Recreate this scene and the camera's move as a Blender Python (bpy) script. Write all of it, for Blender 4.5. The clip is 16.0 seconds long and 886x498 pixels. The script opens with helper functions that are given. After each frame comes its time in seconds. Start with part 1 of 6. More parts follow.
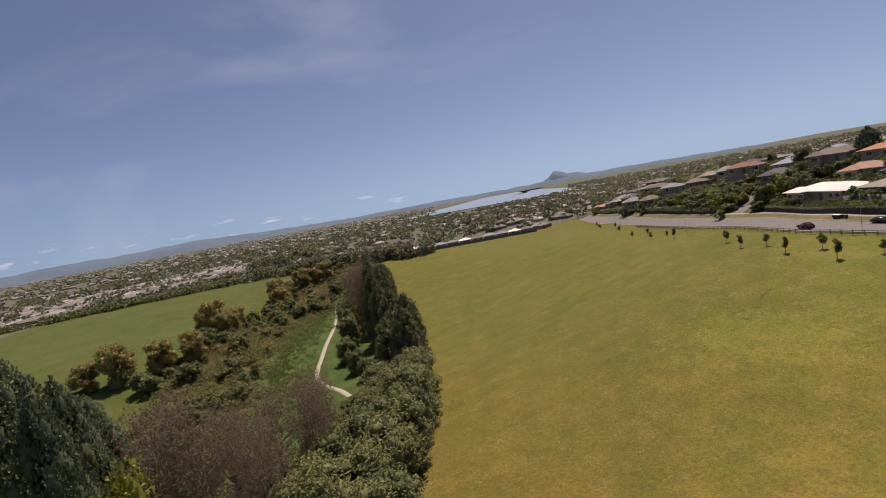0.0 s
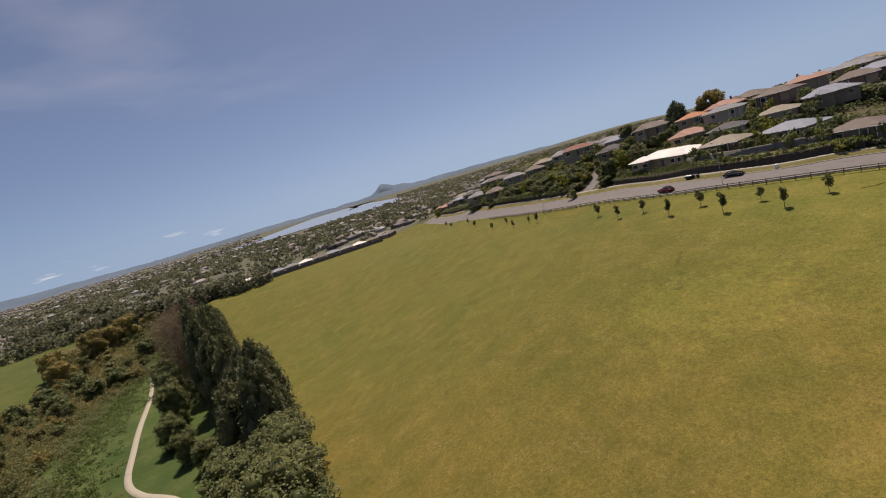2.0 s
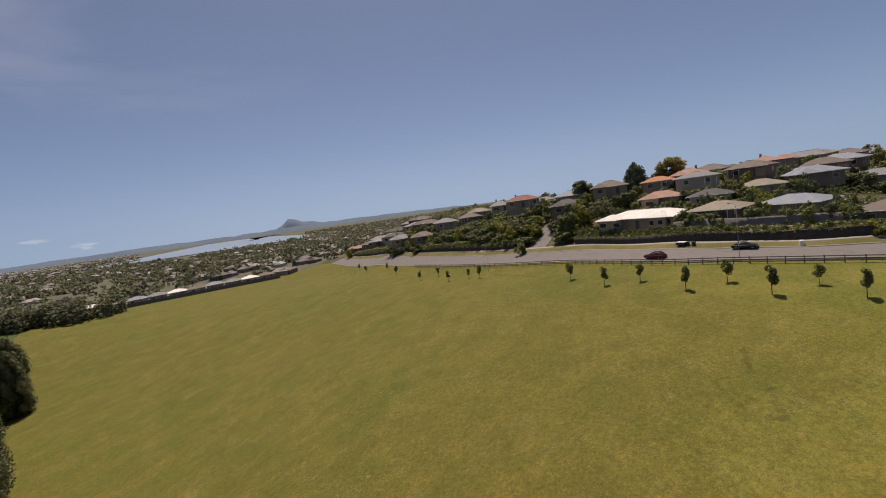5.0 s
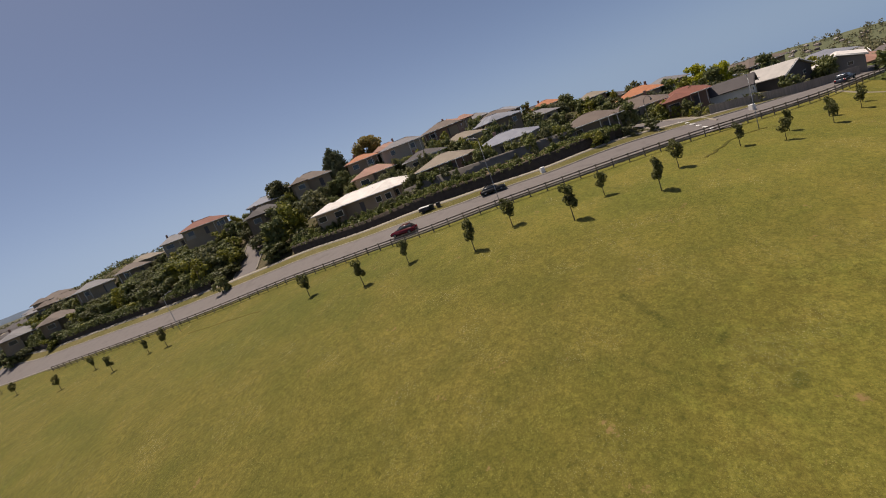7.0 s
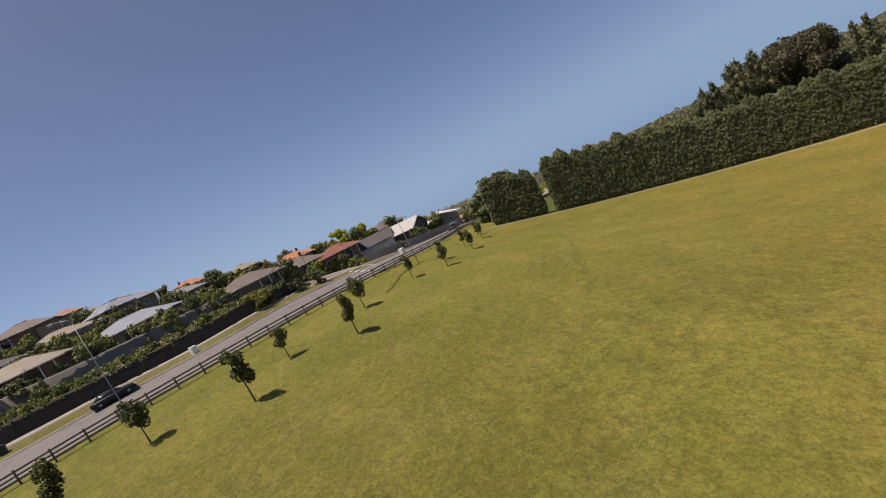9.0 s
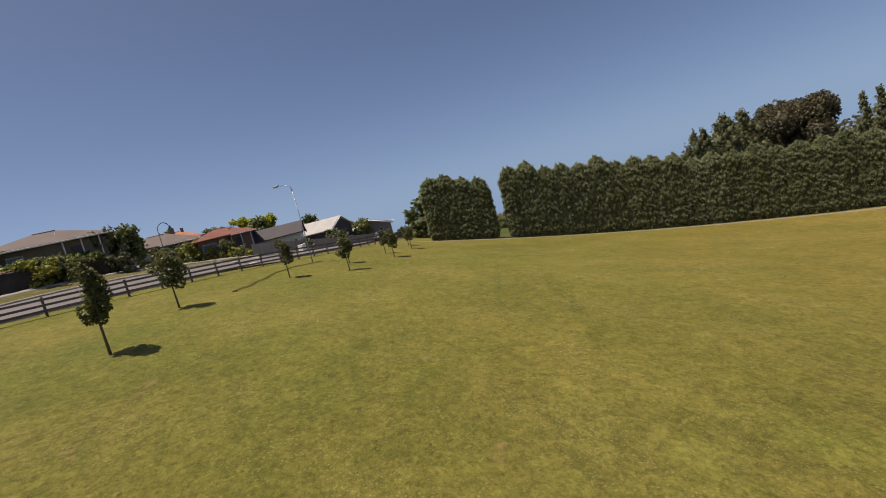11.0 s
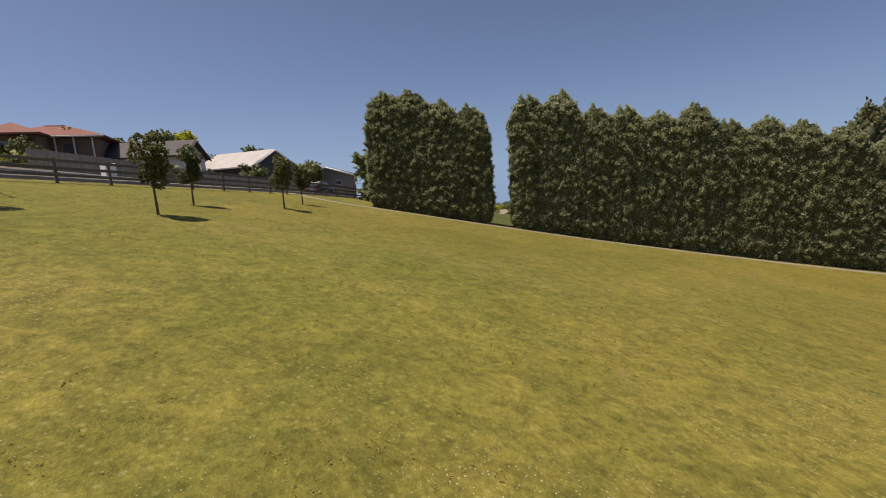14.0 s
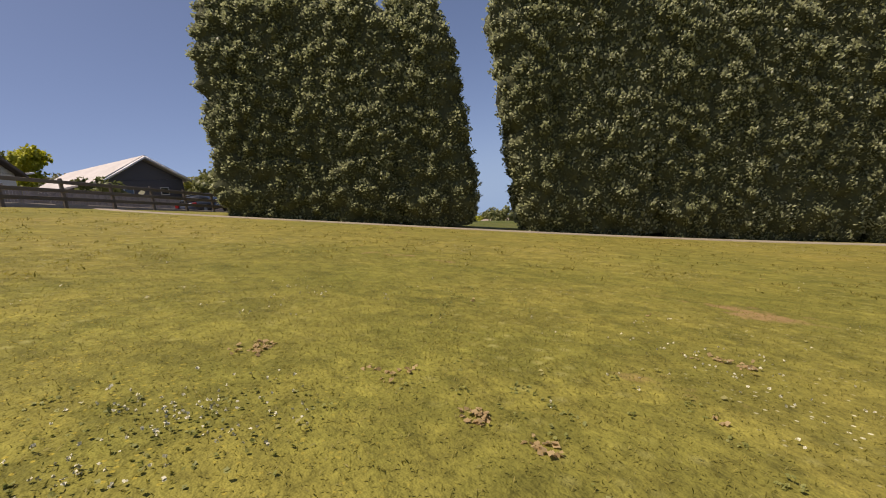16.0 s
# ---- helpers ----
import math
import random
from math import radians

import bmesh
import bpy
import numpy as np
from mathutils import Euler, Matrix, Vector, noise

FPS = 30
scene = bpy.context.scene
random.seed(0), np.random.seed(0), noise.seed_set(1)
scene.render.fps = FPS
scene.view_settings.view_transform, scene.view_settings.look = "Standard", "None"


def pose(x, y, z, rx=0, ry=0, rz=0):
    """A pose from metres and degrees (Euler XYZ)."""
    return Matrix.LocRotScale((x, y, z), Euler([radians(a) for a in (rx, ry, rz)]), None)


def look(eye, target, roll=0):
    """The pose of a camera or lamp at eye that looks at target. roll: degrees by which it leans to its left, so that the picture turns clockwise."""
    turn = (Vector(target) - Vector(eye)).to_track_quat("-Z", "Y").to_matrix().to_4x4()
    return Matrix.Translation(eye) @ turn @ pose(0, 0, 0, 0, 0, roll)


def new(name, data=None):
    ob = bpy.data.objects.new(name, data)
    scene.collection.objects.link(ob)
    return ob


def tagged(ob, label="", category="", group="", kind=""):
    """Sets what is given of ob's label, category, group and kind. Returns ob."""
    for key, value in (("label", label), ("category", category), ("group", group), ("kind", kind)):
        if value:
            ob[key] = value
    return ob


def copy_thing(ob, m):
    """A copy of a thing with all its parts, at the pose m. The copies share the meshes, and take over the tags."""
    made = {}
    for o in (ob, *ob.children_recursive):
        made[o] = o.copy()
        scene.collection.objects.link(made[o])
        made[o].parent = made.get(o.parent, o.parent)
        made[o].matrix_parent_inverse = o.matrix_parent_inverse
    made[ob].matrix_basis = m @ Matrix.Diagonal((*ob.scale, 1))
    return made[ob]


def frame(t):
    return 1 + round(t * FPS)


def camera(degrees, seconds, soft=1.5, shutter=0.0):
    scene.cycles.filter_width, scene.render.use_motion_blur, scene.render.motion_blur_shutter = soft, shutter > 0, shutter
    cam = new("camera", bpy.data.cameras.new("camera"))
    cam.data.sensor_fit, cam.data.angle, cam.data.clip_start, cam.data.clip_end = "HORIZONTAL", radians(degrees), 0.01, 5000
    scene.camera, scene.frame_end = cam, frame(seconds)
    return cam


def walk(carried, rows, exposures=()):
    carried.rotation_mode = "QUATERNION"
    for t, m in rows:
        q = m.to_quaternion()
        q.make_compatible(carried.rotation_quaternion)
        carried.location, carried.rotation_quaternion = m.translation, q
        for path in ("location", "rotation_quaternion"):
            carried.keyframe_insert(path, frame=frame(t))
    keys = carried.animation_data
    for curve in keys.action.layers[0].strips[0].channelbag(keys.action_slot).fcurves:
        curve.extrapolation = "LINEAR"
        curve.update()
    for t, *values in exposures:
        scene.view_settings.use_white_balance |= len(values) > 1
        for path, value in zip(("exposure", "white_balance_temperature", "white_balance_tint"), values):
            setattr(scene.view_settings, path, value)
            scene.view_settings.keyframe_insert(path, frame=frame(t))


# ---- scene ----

# ---------------------------------------------------------------- camera
cam = camera(88.0, 16.0, soft=1.05)
ROWS = [
    (0, -0.09, 0.21, 33.13, 83.87, 10.50, -0.07),
    (0.5, -2.57, 8.11, 32.01, 81.90, 15.22, -8.94),
    (1, -4.01, 14.27, 31.20, 82.19, 13.20, -12.88),
    (1.5, -4.30, 20.47, 30.24, 81.85, 13.45, -17.73),
    (2, -4.61, 26.19, 29.88, 80.72, 16.42, -21.81),
    (2.5, -4.10, 31.88, 29.01, 82.12, 16.49, -22.96),
    (3, -3.14, 37.48, 27.75, 83.62, 14.03, -23.73),
    (3.5, -1.37, 43.03, 27.20, 83.76, 13.30, -25.47),
    (4, 0.49, 49.04, 26.44, 84.15, 12.22, -28.46),
    (4.5, 2.06, 54.11, 25.76, 84.68, 10.01, -30.44),
    (4.7, 3.19, 56.52, 25.85, 84.64, 9.20, -31.29),
    (6.8, 21.19, 83.00, 20.66, 81.43, 15.05, -59.99),
    (7, 25.58, 84.08, 19.30, 77.79, 20.72, -71.35),
    (7.2, 27.35, 84.38, 18.60, 74.33, 27.15, -84.78),
    (7.5, 29.75, 84.70, 17.80, 71.95, 27.58, -95.07),
    (8, 32.79, 85.40, 17.28, 76.75, 24.52, -100.87),
    (8.5, 36.09, 85.93, 16.95, 80.33, 23.54, -107.81),
    (9, 39.06, 86.25, 15.55, 81.56, 26.04, -116.15),
    (9.5, 42.29, 85.62, 13.72, 85.92, 24.93, -120.71),
    (10, 46.60, 83.90, 12.56, 84.45, 22.32, -122.77),
    (10.2, 48.35, 82.95, 12.06, 83.34, 21.48, -123.28),
    (12.3, 63.78, 68.97, 7.55, 84.69, 1.59, -121.24),
    (12.5, 64.97, 67.63, 7.26, 83.67, 1.37, -121.07),
    (13, 68.30, 64.64, 7.02, 81.28, 2.65, -121.74),
    (13.5, 71.72, 61.78, 6.71, 80.86, 4.78, -122.51),
    (14, 75.98, 59.01, 6.22, 81.19, 3.72, -120.11),
    (14.5, 79.47, 56.64, 6.01, 79.51, 3.19, -120.35),
    (15, 83.23, 53.82, 5.43, 78.99, 7.90, -122.44),
    (15.5, 87.05, 51.21, 4.49, 82.25, 10.45, -123.59),
    (16, 90.85, 48.61, 3.87, 83.27, 8.91, -123.37),
]
EXPOSURES = [(0, 0.24, 7250, 16), (4.5, 0.10, 7300, 15), (7, 0.12, 7350, 15), (8, 0.28, 7100, 15), (9, 0.30, 7050, 15), (10, 0.25, 7050, 15), (12.5, 0.26, 7150, 15), (14, 0.34, 7200, 16), (16, 0.52, 7300, 20)]
walk(cam, [(t, pose(x, y, z, rx, ry, rz)) for t, x, y, z, rx, ry, rz in ROWS], EXPOSURES)

# ---------------------------------------------------------------- light
SUN = Vector((0.175, 0.315, 0.932)).normalized()
world = bpy.data.worlds.new("world")
scene.world = world
world.use_nodes = True
wn, wl = world.node_tree.nodes, world.node_tree.links
sky = wn.new("ShaderNodeTexSky")
sky.sky_type = "NISHITA"
sky.sun_disc = False
sky.sun_elevation = math.asin(SUN.z)
sky.sun_rotation = math.atan2(SUN.x, SUN.y)
sky.altitude = 0
sky.air_density, sky.dust_density, sky.ozone_density = 0.55, 0.95, 3.0
# the far land lies lower than the eye, so the sky goes on a little below the level
way = wn.new("ShaderNodeTexCoord")
apart, joined = wn.new("ShaderNodeSeparateXYZ"), wn.new("ShaderNodeCombineXYZ")
square, root = wn.new("ShaderNodeMath"), wn.new("ShaderNodeMath")
square.operation, root.operation = "MULTIPLY_ADD", "SQRT"
square.inputs[2].default_value = 0.008
wl.new(way.outputs["Generated"], apart.inputs[0])
wl.new(apart.outputs["Z"], square.inputs[0])
wl.new(apart.outputs["Z"], square.inputs[1])
wl.new(square.outputs[0], root.inputs[0])
for axis in ("X", "Y"):
    wl.new(apart.outputs[axis], joined.inputs[axis])
wl.new(root.outputs[0], joined.inputs["Z"])
level = joined
wl.new(level.outputs[0], sky.inputs[0])
# thin high cloud
drawn = wn.new("ShaderNodeMapping")
drawn.inputs["Scale"].default_value = (1.6, 3.2, 6.0)
drawn.inputs["Rotation"].default_value = (0.2, 0.1, 0.9)
wisp = wn.new("ShaderNodeTexNoise")
wisp.inputs["Scale"].default_value, wisp.inputs["Detail"].default_value, wisp.inputs["Distortion"].default_value = 1.1, 6, 0.6
wl.new(level.outputs[0], drawn.inputs[0])
wl.new(drawn.outputs[0], wisp.inputs["Vector"])
thin = wn.new("ShaderNodeValToRGB")
thin.color_ramp.elements[0].position, thin.color_ramp.elements[1].position = 0.50, 0.78
thin.color_ramp.elements[0].color, thin.color_ramp.elements[1].color = (0, 0, 0, 1), (0.18, 0.18, 0.18, 1)
wl.new(wisp.outputs["Fac"], thin.inputs[0])
side = wn.new("ShaderNodeVectorMath")
side.operation = "DOT_PRODUCT"
side.inputs[1].default_value = (-0.42, 0.80, 0.43)
wl.new(level.outputs[0], side.inputs[0])
fade = wn.new("ShaderNodeMapRange")
fade.inputs["From Min"].default_value, fade.inputs["From Max"].default_value = 0.70, 0.98
wl.new(side.outputs["Value"], fade.inputs["Value"])
veil = wn.new("ShaderNodeMath")
veil.operation = "MULTIPLY"
wl.new(thin.outputs[0], veil.inputs[0])
wl.new(fade.outputs[0], veil.inputs[1])
cloud = wn.new("ShaderNodeMix")
cloud.data_type = "RGBA"
cloud.inputs[7].default_value = (7.5, 7.3, 8.2, 1)
wl.new(veil.outputs[0], cloud.inputs[0])
wl.new(sky.outputs[0], cloud.inputs[6])
# small white clouds lying low over the far land
puff = wn.new("ShaderNodeTexNoise")
puff.inputs["Scale"].default_value, puff.inputs["Detail"].default_value = 16.0, 5
flat = wn.new("ShaderNodeMapping")
flat.inputs["Scale"].default_value = (1.0, 1.0, 5.0)
wl.new(way.outputs["Generated"], flat.inputs[0])
wl.new(flat.outputs[0], puff.inputs["Vector"])
few = wn.new("ShaderNodeMapRange")
few.inputs["From Min"].default_value, few.inputs["From Max"].default_value = 0.61, 0.72
wl.new(puff.outputs["Fac"], few.inputs["Value"])
height = wn.new("ShaderNodeMapRange")
height.inputs["From Min"].default_value, height.inputs["From Max"].default_value = 0.05, 0.02
wl.new(apart.outputs["Z"], height.inputs["Value"])
lying = wn.new("ShaderNodeMath")
lying.operation = "MULTIPLY"
wl.new(few.outputs[0], lying.inputs[0])
wl.new(height.outputs[0], lying.inputs[1])
yonder = wn.new("ShaderNodeVectorMath")
yonder.operation = "DOT_PRODUCT"
yonder.inputs[1].default_value = (-0.57, 0.82, 0.0)
wl.new(way.outputs["Generated"], yonder.inputs[0])
inland = wn.new("ShaderNodeMapRange")
inland.inputs["From Min"].default_value, inland.inputs["From Max"].default_value = 0.80, 0.95
inland.inputs["To Max"].default_value = 0.45
wl.new(yonder.outputs["Value"], inland.inputs["Value"])
soft_part = wn.new("ShaderNodeMath")
soft_part.operation = "MULTIPLY"
wl.new(inland.outputs[0], soft_part.inputs[1])
wl.new(lying.outputs[0], soft_part.inputs[0])
clouded = wn.new("ShaderNodeMix")
clouded.data_type = "RGBA"
clouded.inputs[7].default_value = (10.5, 10.5, 10.8, 1)
wl.new(soft_part.outputs[0], clouded.inputs[0])
wl.new(cloud.outputs[2], clouded.inputs[6])
wl.new(clouded.outputs[2], wn["Background"].inputs[0])
wn["Background"].inputs[1].default_value = 0.091
lamp = bpy.data.lights.new("sun", "SUN")
lamp.energy, lamp.angle, lamp.color = 3.95, radians(0.53), (1.0, 0.955, 0.88)
sun = new("sun", lamp)
sun.matrix_world = look(SUN * 100, (0, 0, 0))
scene.view_settings.exposure = 0.0


# ---------------------------------------------------------------- helpers
def ss(t):
    t = np.clip(t, 0, 1)
    return t * t * (3 - 2 * t)


# heights of the land: a house hill to the east and soft swells on a regular grid
SWELL = np.array([-1.4, -0.5, -2.0, -5.8, 13.0, -4.9, -1.5, -1.0, -0.7, -8.0, 1.7, -15.4, 2.5, -0.0, 3.6, -3.1, -1.1, 2.9, 2.4, -6.3, 2.8, 0.1, -4.0, 0.6, 3.2, -3.3, 7.8, 9.3, 8.1, 1.1, 3.6, -2.0, 5.4, -10.5, -2.2, 8.8, -2.7, -4.5, 19.3, 3.0, -8.4, 2.2])
GX, GY, SIGMA = np.arange(-110, 191, 50.0), np.arange(-30, 231, 52.0), 50.0


# houses: x, y, eaves, width, depth, turn, roof, walls, storeys, rise, gable, wing
ROAD_ROW = [
    (110.2, 130.8, 16.1, 20.3, 9.5, -90, "white", "cream", 1, 1.8, False, 5.5),
    (108.8, 112.5, 17.0, 9.4, 8.5, -84, "tan", "brick", 1, 1.7, False, 0),
    (118.2, 102.1, 16.5, 11.5, 8.5, -95, "slate", "white", 1, 1.7, False, 0),
    (114.0, 86.3, 14.6, 9.0, 8, -86, "brown", "beige", 1, 1.6, False, 0),
    (135.8, 143.4, 24.2, 8.2, 8, -62, "orange", "cream", 2, 1.5, False, 0),
    (123.2, 135.0, 19.9, 9.7, 7, -63, "pink", "cream", 1, 1.8, False, 4),
    (135.0, 131.5, 24.0, 10.5, 8, -60, "grey", "white", 2, 1.5, False, 0),
]
HILL_ROW = [
    (133.8, 115.0, 20.0, 9.2, 8, -66, "tan", "white", 1, 1.55, False, 0),
    (122.6, 121.6, 19.4, 8.8, 7.2, -66, "dark", "white", 1, 1.5, False, 0),
    (159.2, 99.6, 18.5, 9.7, 8, -83, "grey", "white", 1, 1.6, False, 4),
    (189.2, 100.1, 20.6, 9.3, 8, -84, "orange", "cream", 1, 1.8, False, 3.6),
    (173.9, 85.7, 17.9, 8.2, 8, -89, "tan", "beige", 1, 1.55, False, 0),
]
SOUTH_ROW = [
    (164.9, 73.9, 14.4, 10.4, 8, -94, "orange", "cream", 1, 1.9, False, 0),
    (138.0, 77.0, 12.9, 11.3, 9, -95, "brown", "white", 1, 2.0, False, 5),
    (135.0, 68.4, 12.1, 8.2, 8.5, -96, "red", "brick", 1, 1.6, False, 4),
    (134.0, 60.4, 10.2, 7.6, 7.2, 70, "dark", "pale", 1, 1.6, True, 0),
    (142.2, 50.4, 9.2, 8.6, 8.0, 40, "pale", "dark", 1, 1.9, True, 0),
    (146.5, 38.5, 7.6, 8.0, 8, -20, "white", "grey", 1, 1.2, True, 0),
]
NORTH_ROW = [
    (104.3, 255.8, 13.4, 10.7, 9, -25, "grey", "cream", 1, 2.0, False, 4),
    (106.1, 238.7, 14.0, 9.6, 9, -28, "brown", "beige", 1, 2.0, False, 3.6),
    (129.8, 211.5, 22.7, 7.5, 9, -39, "grey", "white", 1, 2.0, False, 0),
    (126.7, 194.1, 23.8, 12.4, 8, -43, "red", "cream", 1, 1.8, False, 0),
    (120.1, 166.3, 20.5, 9.5, 8, -49, "dark", "beige", 1, 2.0, False, 3.6),
    (132.3, 158.4, 24.5, 10.4, 8, -55, "brown", "cream", 1, 2.0, False, 3.6),
    (114.0, 230.9, 18.7, 9.5, 9, -31, "grey", "cream", 1, 1.8, False, 0),
    (121.6, 223.1, 19.5, 8.6, 8, -34, "brown", "beige", 1, 1.8, False, 0),
    (134.5, 233.0, 20.9, 9.8, 8, -36, "tan", "white", 1, 1.8, False, 3.6),
    (130.4, 173.5, 23.2, 9.6, 8, -49, "slate", "cream", 1, 1.8, False, 0),
]
NAMED = ROAD_ROW + HILL_ROW + SOUTH_ROW + NORTH_ROW


def slope(x, y):
    x, y = np.asarray(x, float), np.asarray(y, float)
    z = -6 + 27 * ss((x - 80) / 75) * ss((y - 75) / 70) * (1 - ss((y - 230) / 260)) * (1 - ss((x - 210) / 300))
    k = 0
    for gx in GX:
        for gy in GY:
            z = z + SWELL[k] * np.exp(-((x - gx) ** 2 + (y - gy) ** 2) / (2 * SIGMA * SIGMA))
            k += 1
    return z


def fall(x, y):
    """The far land to the south-east drops away gently."""
    s = np.maximum(0, (x - 165) * 0.75 - (y - 50) * 0.66)
    return 0.075 * s * s / (s + 60) + 9 * np.exp(-((x - 172) / 45) ** 2 - ((y - 225) / 60) ** 2)


TERRACES = [(q[0], q[1], q[2] - 2.6 * q[8] - 0.15 - float(slope(q[0], q[1]))) for q in NAMED]


def ground(x, y):
    """The slope, levelled softly into terraces under the houses."""
    z = slope(x, y)
    lift, total = 0.0, 0.0
    for hx, hy, dz in TERRACES:
        w = np.exp(-((x - hx) ** 2 + (y - hy) ** 2) / 140.0)
        lift, total = lift + w * dz, total + w
    return z + lift / np.maximum(total, 1.0) - fall(x, y)


def gz(x, y):
    return float(ground(x, y))


def quads(name, V, F):
    """A mesh from arrays of corners and four-cornered faces."""
    V, F = np.asarray(V, np.float32), np.asarray(F, np.int32)
    me = bpy.data.meshes.new(name)
    me.vertices.add(len(V))
    me.vertices.foreach_set("co", V.ravel())
    me.loops.add(F.size)
    me.loops.foreach_set("vertex_index", F.ravel())
    me.polygons.add(len(F))
    me.polygons.foreach_set("loop_start", np.arange(0, F.size, F.shape[1], dtype=np.int32))
    me.update(calc_edges=True)
    return me


def part(name, shape, material, parent=None, label=""):
    """Links a bmesh or a mesh as one object, under a thing or a part."""
    if isinstance(shape, bmesh.types.BMesh):
        me = bpy.data.meshes.new(name)
        bmesh.ops.recalc_face_normals(shape, faces=shape.faces)
        shape.to_mesh(me)
        shape.free()
    else:
        me = shape
    if material is not None:
        me.materials.clear()
        me.materials.append(material)
    ob = new(name, me)
    if parent is not None:
        ob.parent = parent
    if label:
        tagged(ob, label)
    return ob


def thing(name, label, category, group="", kind="", at=(0, 0, 0), turn=0.0):
    ob = new(name)
    ob.empty_display_size = 0.2
    ob.matrix_basis = pose(*at, 0, 0, turn)
    return tagged(ob, label, category, group, kind)


def box(bm, x0, x1, y0, y1, z0, z1, bevel=0.0, m=None):
    v = [bm.verts.new((x, y, z)) for x in (x0, x1) for y in (y0, y1) for z in (z0, z1)]
    f = [bm.faces.new([v[i] for i in q]) for q in ((0, 1, 3, 2), (4, 6, 7, 5), (0, 4, 5, 1), (2, 3, 7, 6), (0, 2, 6, 4), (1, 5, 7, 3))]
    if bevel:
        e = list({e for q in f for e in q.edges})
        r = bmesh.ops.bevel(bm, geom=e, offset=bevel, segments=1, affect="EDGES")
        v = list({w for q in r["faces"] for w in q.verts} | {w for w in v if w.is_valid})
    if m is not None:
        bmesh.ops.transform(bm, matrix=m, verts=v)
    return bm


def boxed(*a, **k):
    return box(bmesh.new(), *a, **k)


def tube(bm, pts, radii, n=8, cap=True):
    """A round tapering tube through the points."""
    rings = []
    for i, p in enumerate(pts):
        p = Vector(p)
        d = Vector(pts[min(i + 1, len(pts) - 1)]) - Vector(pts[max(i - 1, 0)])
        q = d.to_track_quat("Z", "Y")
        rings.append([bm.verts.new(p + q @ Vector((math.cos(a) * radii[i], math.sin(a) * radii[i], 0))) for a in (2 * math.pi * j / n for j in range(n))])
    for a, b in zip(rings, rings[1:]):
        for j in range(n):
            f = bm.faces.new((a[j], a[(j + 1) % n], b[(j + 1) % n], b[j]))
            f.smooth = True
    if cap:
        bm.faces.new(rings[0][::-1])
        bm.faces.new(rings[-1])
    return bm


def curve(pts, step=1.5):
    """A smooth line through the points, in even steps."""
    P = [np.array(p, float) for p in pts]
    P = [2 * P[0] - P[1]] + P + [2 * P[-1] - P[-2]]
    out = []
    for a, b, c, d in zip(P, P[1:], P[2:], P[3:]):
        n = max(2, int(np.linalg.norm(c - b) / (step / 4)))
        for t in np.linspace(0, 1, n, endpoint=False):
            out.append(0.5 * (2 * b + (c - a) * t + (2 * a - 5 * b + 4 * c - d) * t * t + (3 * b - a - 3 * c + d) * t ** 3))
    out.append(P[-2])
    out = np.array(out)
    s = np.r_[0, np.cumsum(np.linalg.norm(np.diff(out, axis=0), axis=1))]
    q = np.arange(0, s[-1], step)
    return np.c_[np.interp(q, s, out[:, 0]), np.interp(q, s, out[:, 1])]


def beside(line, off):
    t = np.gradient(line, axis=0)
    t /= np.linalg.norm(t, axis=1)[:, None]
    return line + np.c_[-t[:, 1], t[:, 0]] * off


def strip(line, offs, lifts, rough=0.0):
    """A band of ground along a line: offsets to the side and lifts over the land."""
    rows = [beside(line, o) for o in offs]
    V = np.concatenate([np.c_[r, ground(r[:, 0], r[:, 1]) + l] for r, l in zip(rows, lifts)])
    n = len(line)
    F = [(k * n + i, k * n + i + 1, (k + 1) * n + i + 1, (k + 1) * n + i) for k in range(len(offs) - 1) for i in range(n - 1)]
    return quads("strip", V, np.array(F)[:, ::-1])


rng = np.random.default_rng(7)


def leaves(P, N, size, per=4, spread=0.8, slim=0.45, r=None, droop=0.35):
    """Tufts of leaves: per pointed four-cornered blades at each point, fanning out along its normal."""
    r = r or rng
    P, N = np.repeat(P, per, 0), np.repeat(N, per, 0)
    n = len(P)
    d = N + spread * r.normal(size=(n, 3))
    d /= np.linalg.norm(d, axis=1)[:, None] + 1e-9
    d[:, 2] -= droop
    d /= np.linalg.norm(d, axis=1)[:, None] + 1e-9
    w = np.cross(d, r.normal(size=(n, 3)) * 0.7 + np.array([0, 0, 1.3]))
    w /= np.linalg.norm(w, axis=1)[:, None] + 1e-9
    L = size * r.uniform(0.6, 1.3, (n, 1))
    b = P - d * L * 0.25 + r.normal(size=(n, 3)) * size * 0.15
    up = np.cross(w, d) * L * 0.12
    V = np.stack([b, b + d * L * 0.5 - w * L * slim + up, b + d * L, b + d * L * 0.5 + w * L * slim + up], 1).reshape(-1, 3)
    return V, np.arange(4 * n).reshape(-1, 4)


def blobs(C, R, density, r=None, squash=1.0, inner=0.85):
    """Points and normals over a heap of ellipsoids, leaving out what lies deep in another."""
    r = r or rng
    PP, NN = [], []
    C, R = np.array(C, float), np.array(R, float)
    for c, q in zip(C, R):
        n = max(6, int(density * 4 * math.pi * q * q))
        u = r.normal(size=(n, 3))
        u /= np.linalg.norm(u, axis=1)[:, None]
        p = c + u * q * np.array([1, 1, squash]) * r.uniform(0.82, 1.08, (n, 1))
        dist = np.linalg.norm((p[:, None] - C[None]) / np.array([1, 1, squash]), axis=2) / R[None]
        ok = (dist < inner).sum(1) <= (inner > 0.82)
        PP.append(p[ok])
        NN.append(u[ok])
    return np.concatenate(PP), np.concatenate(NN)


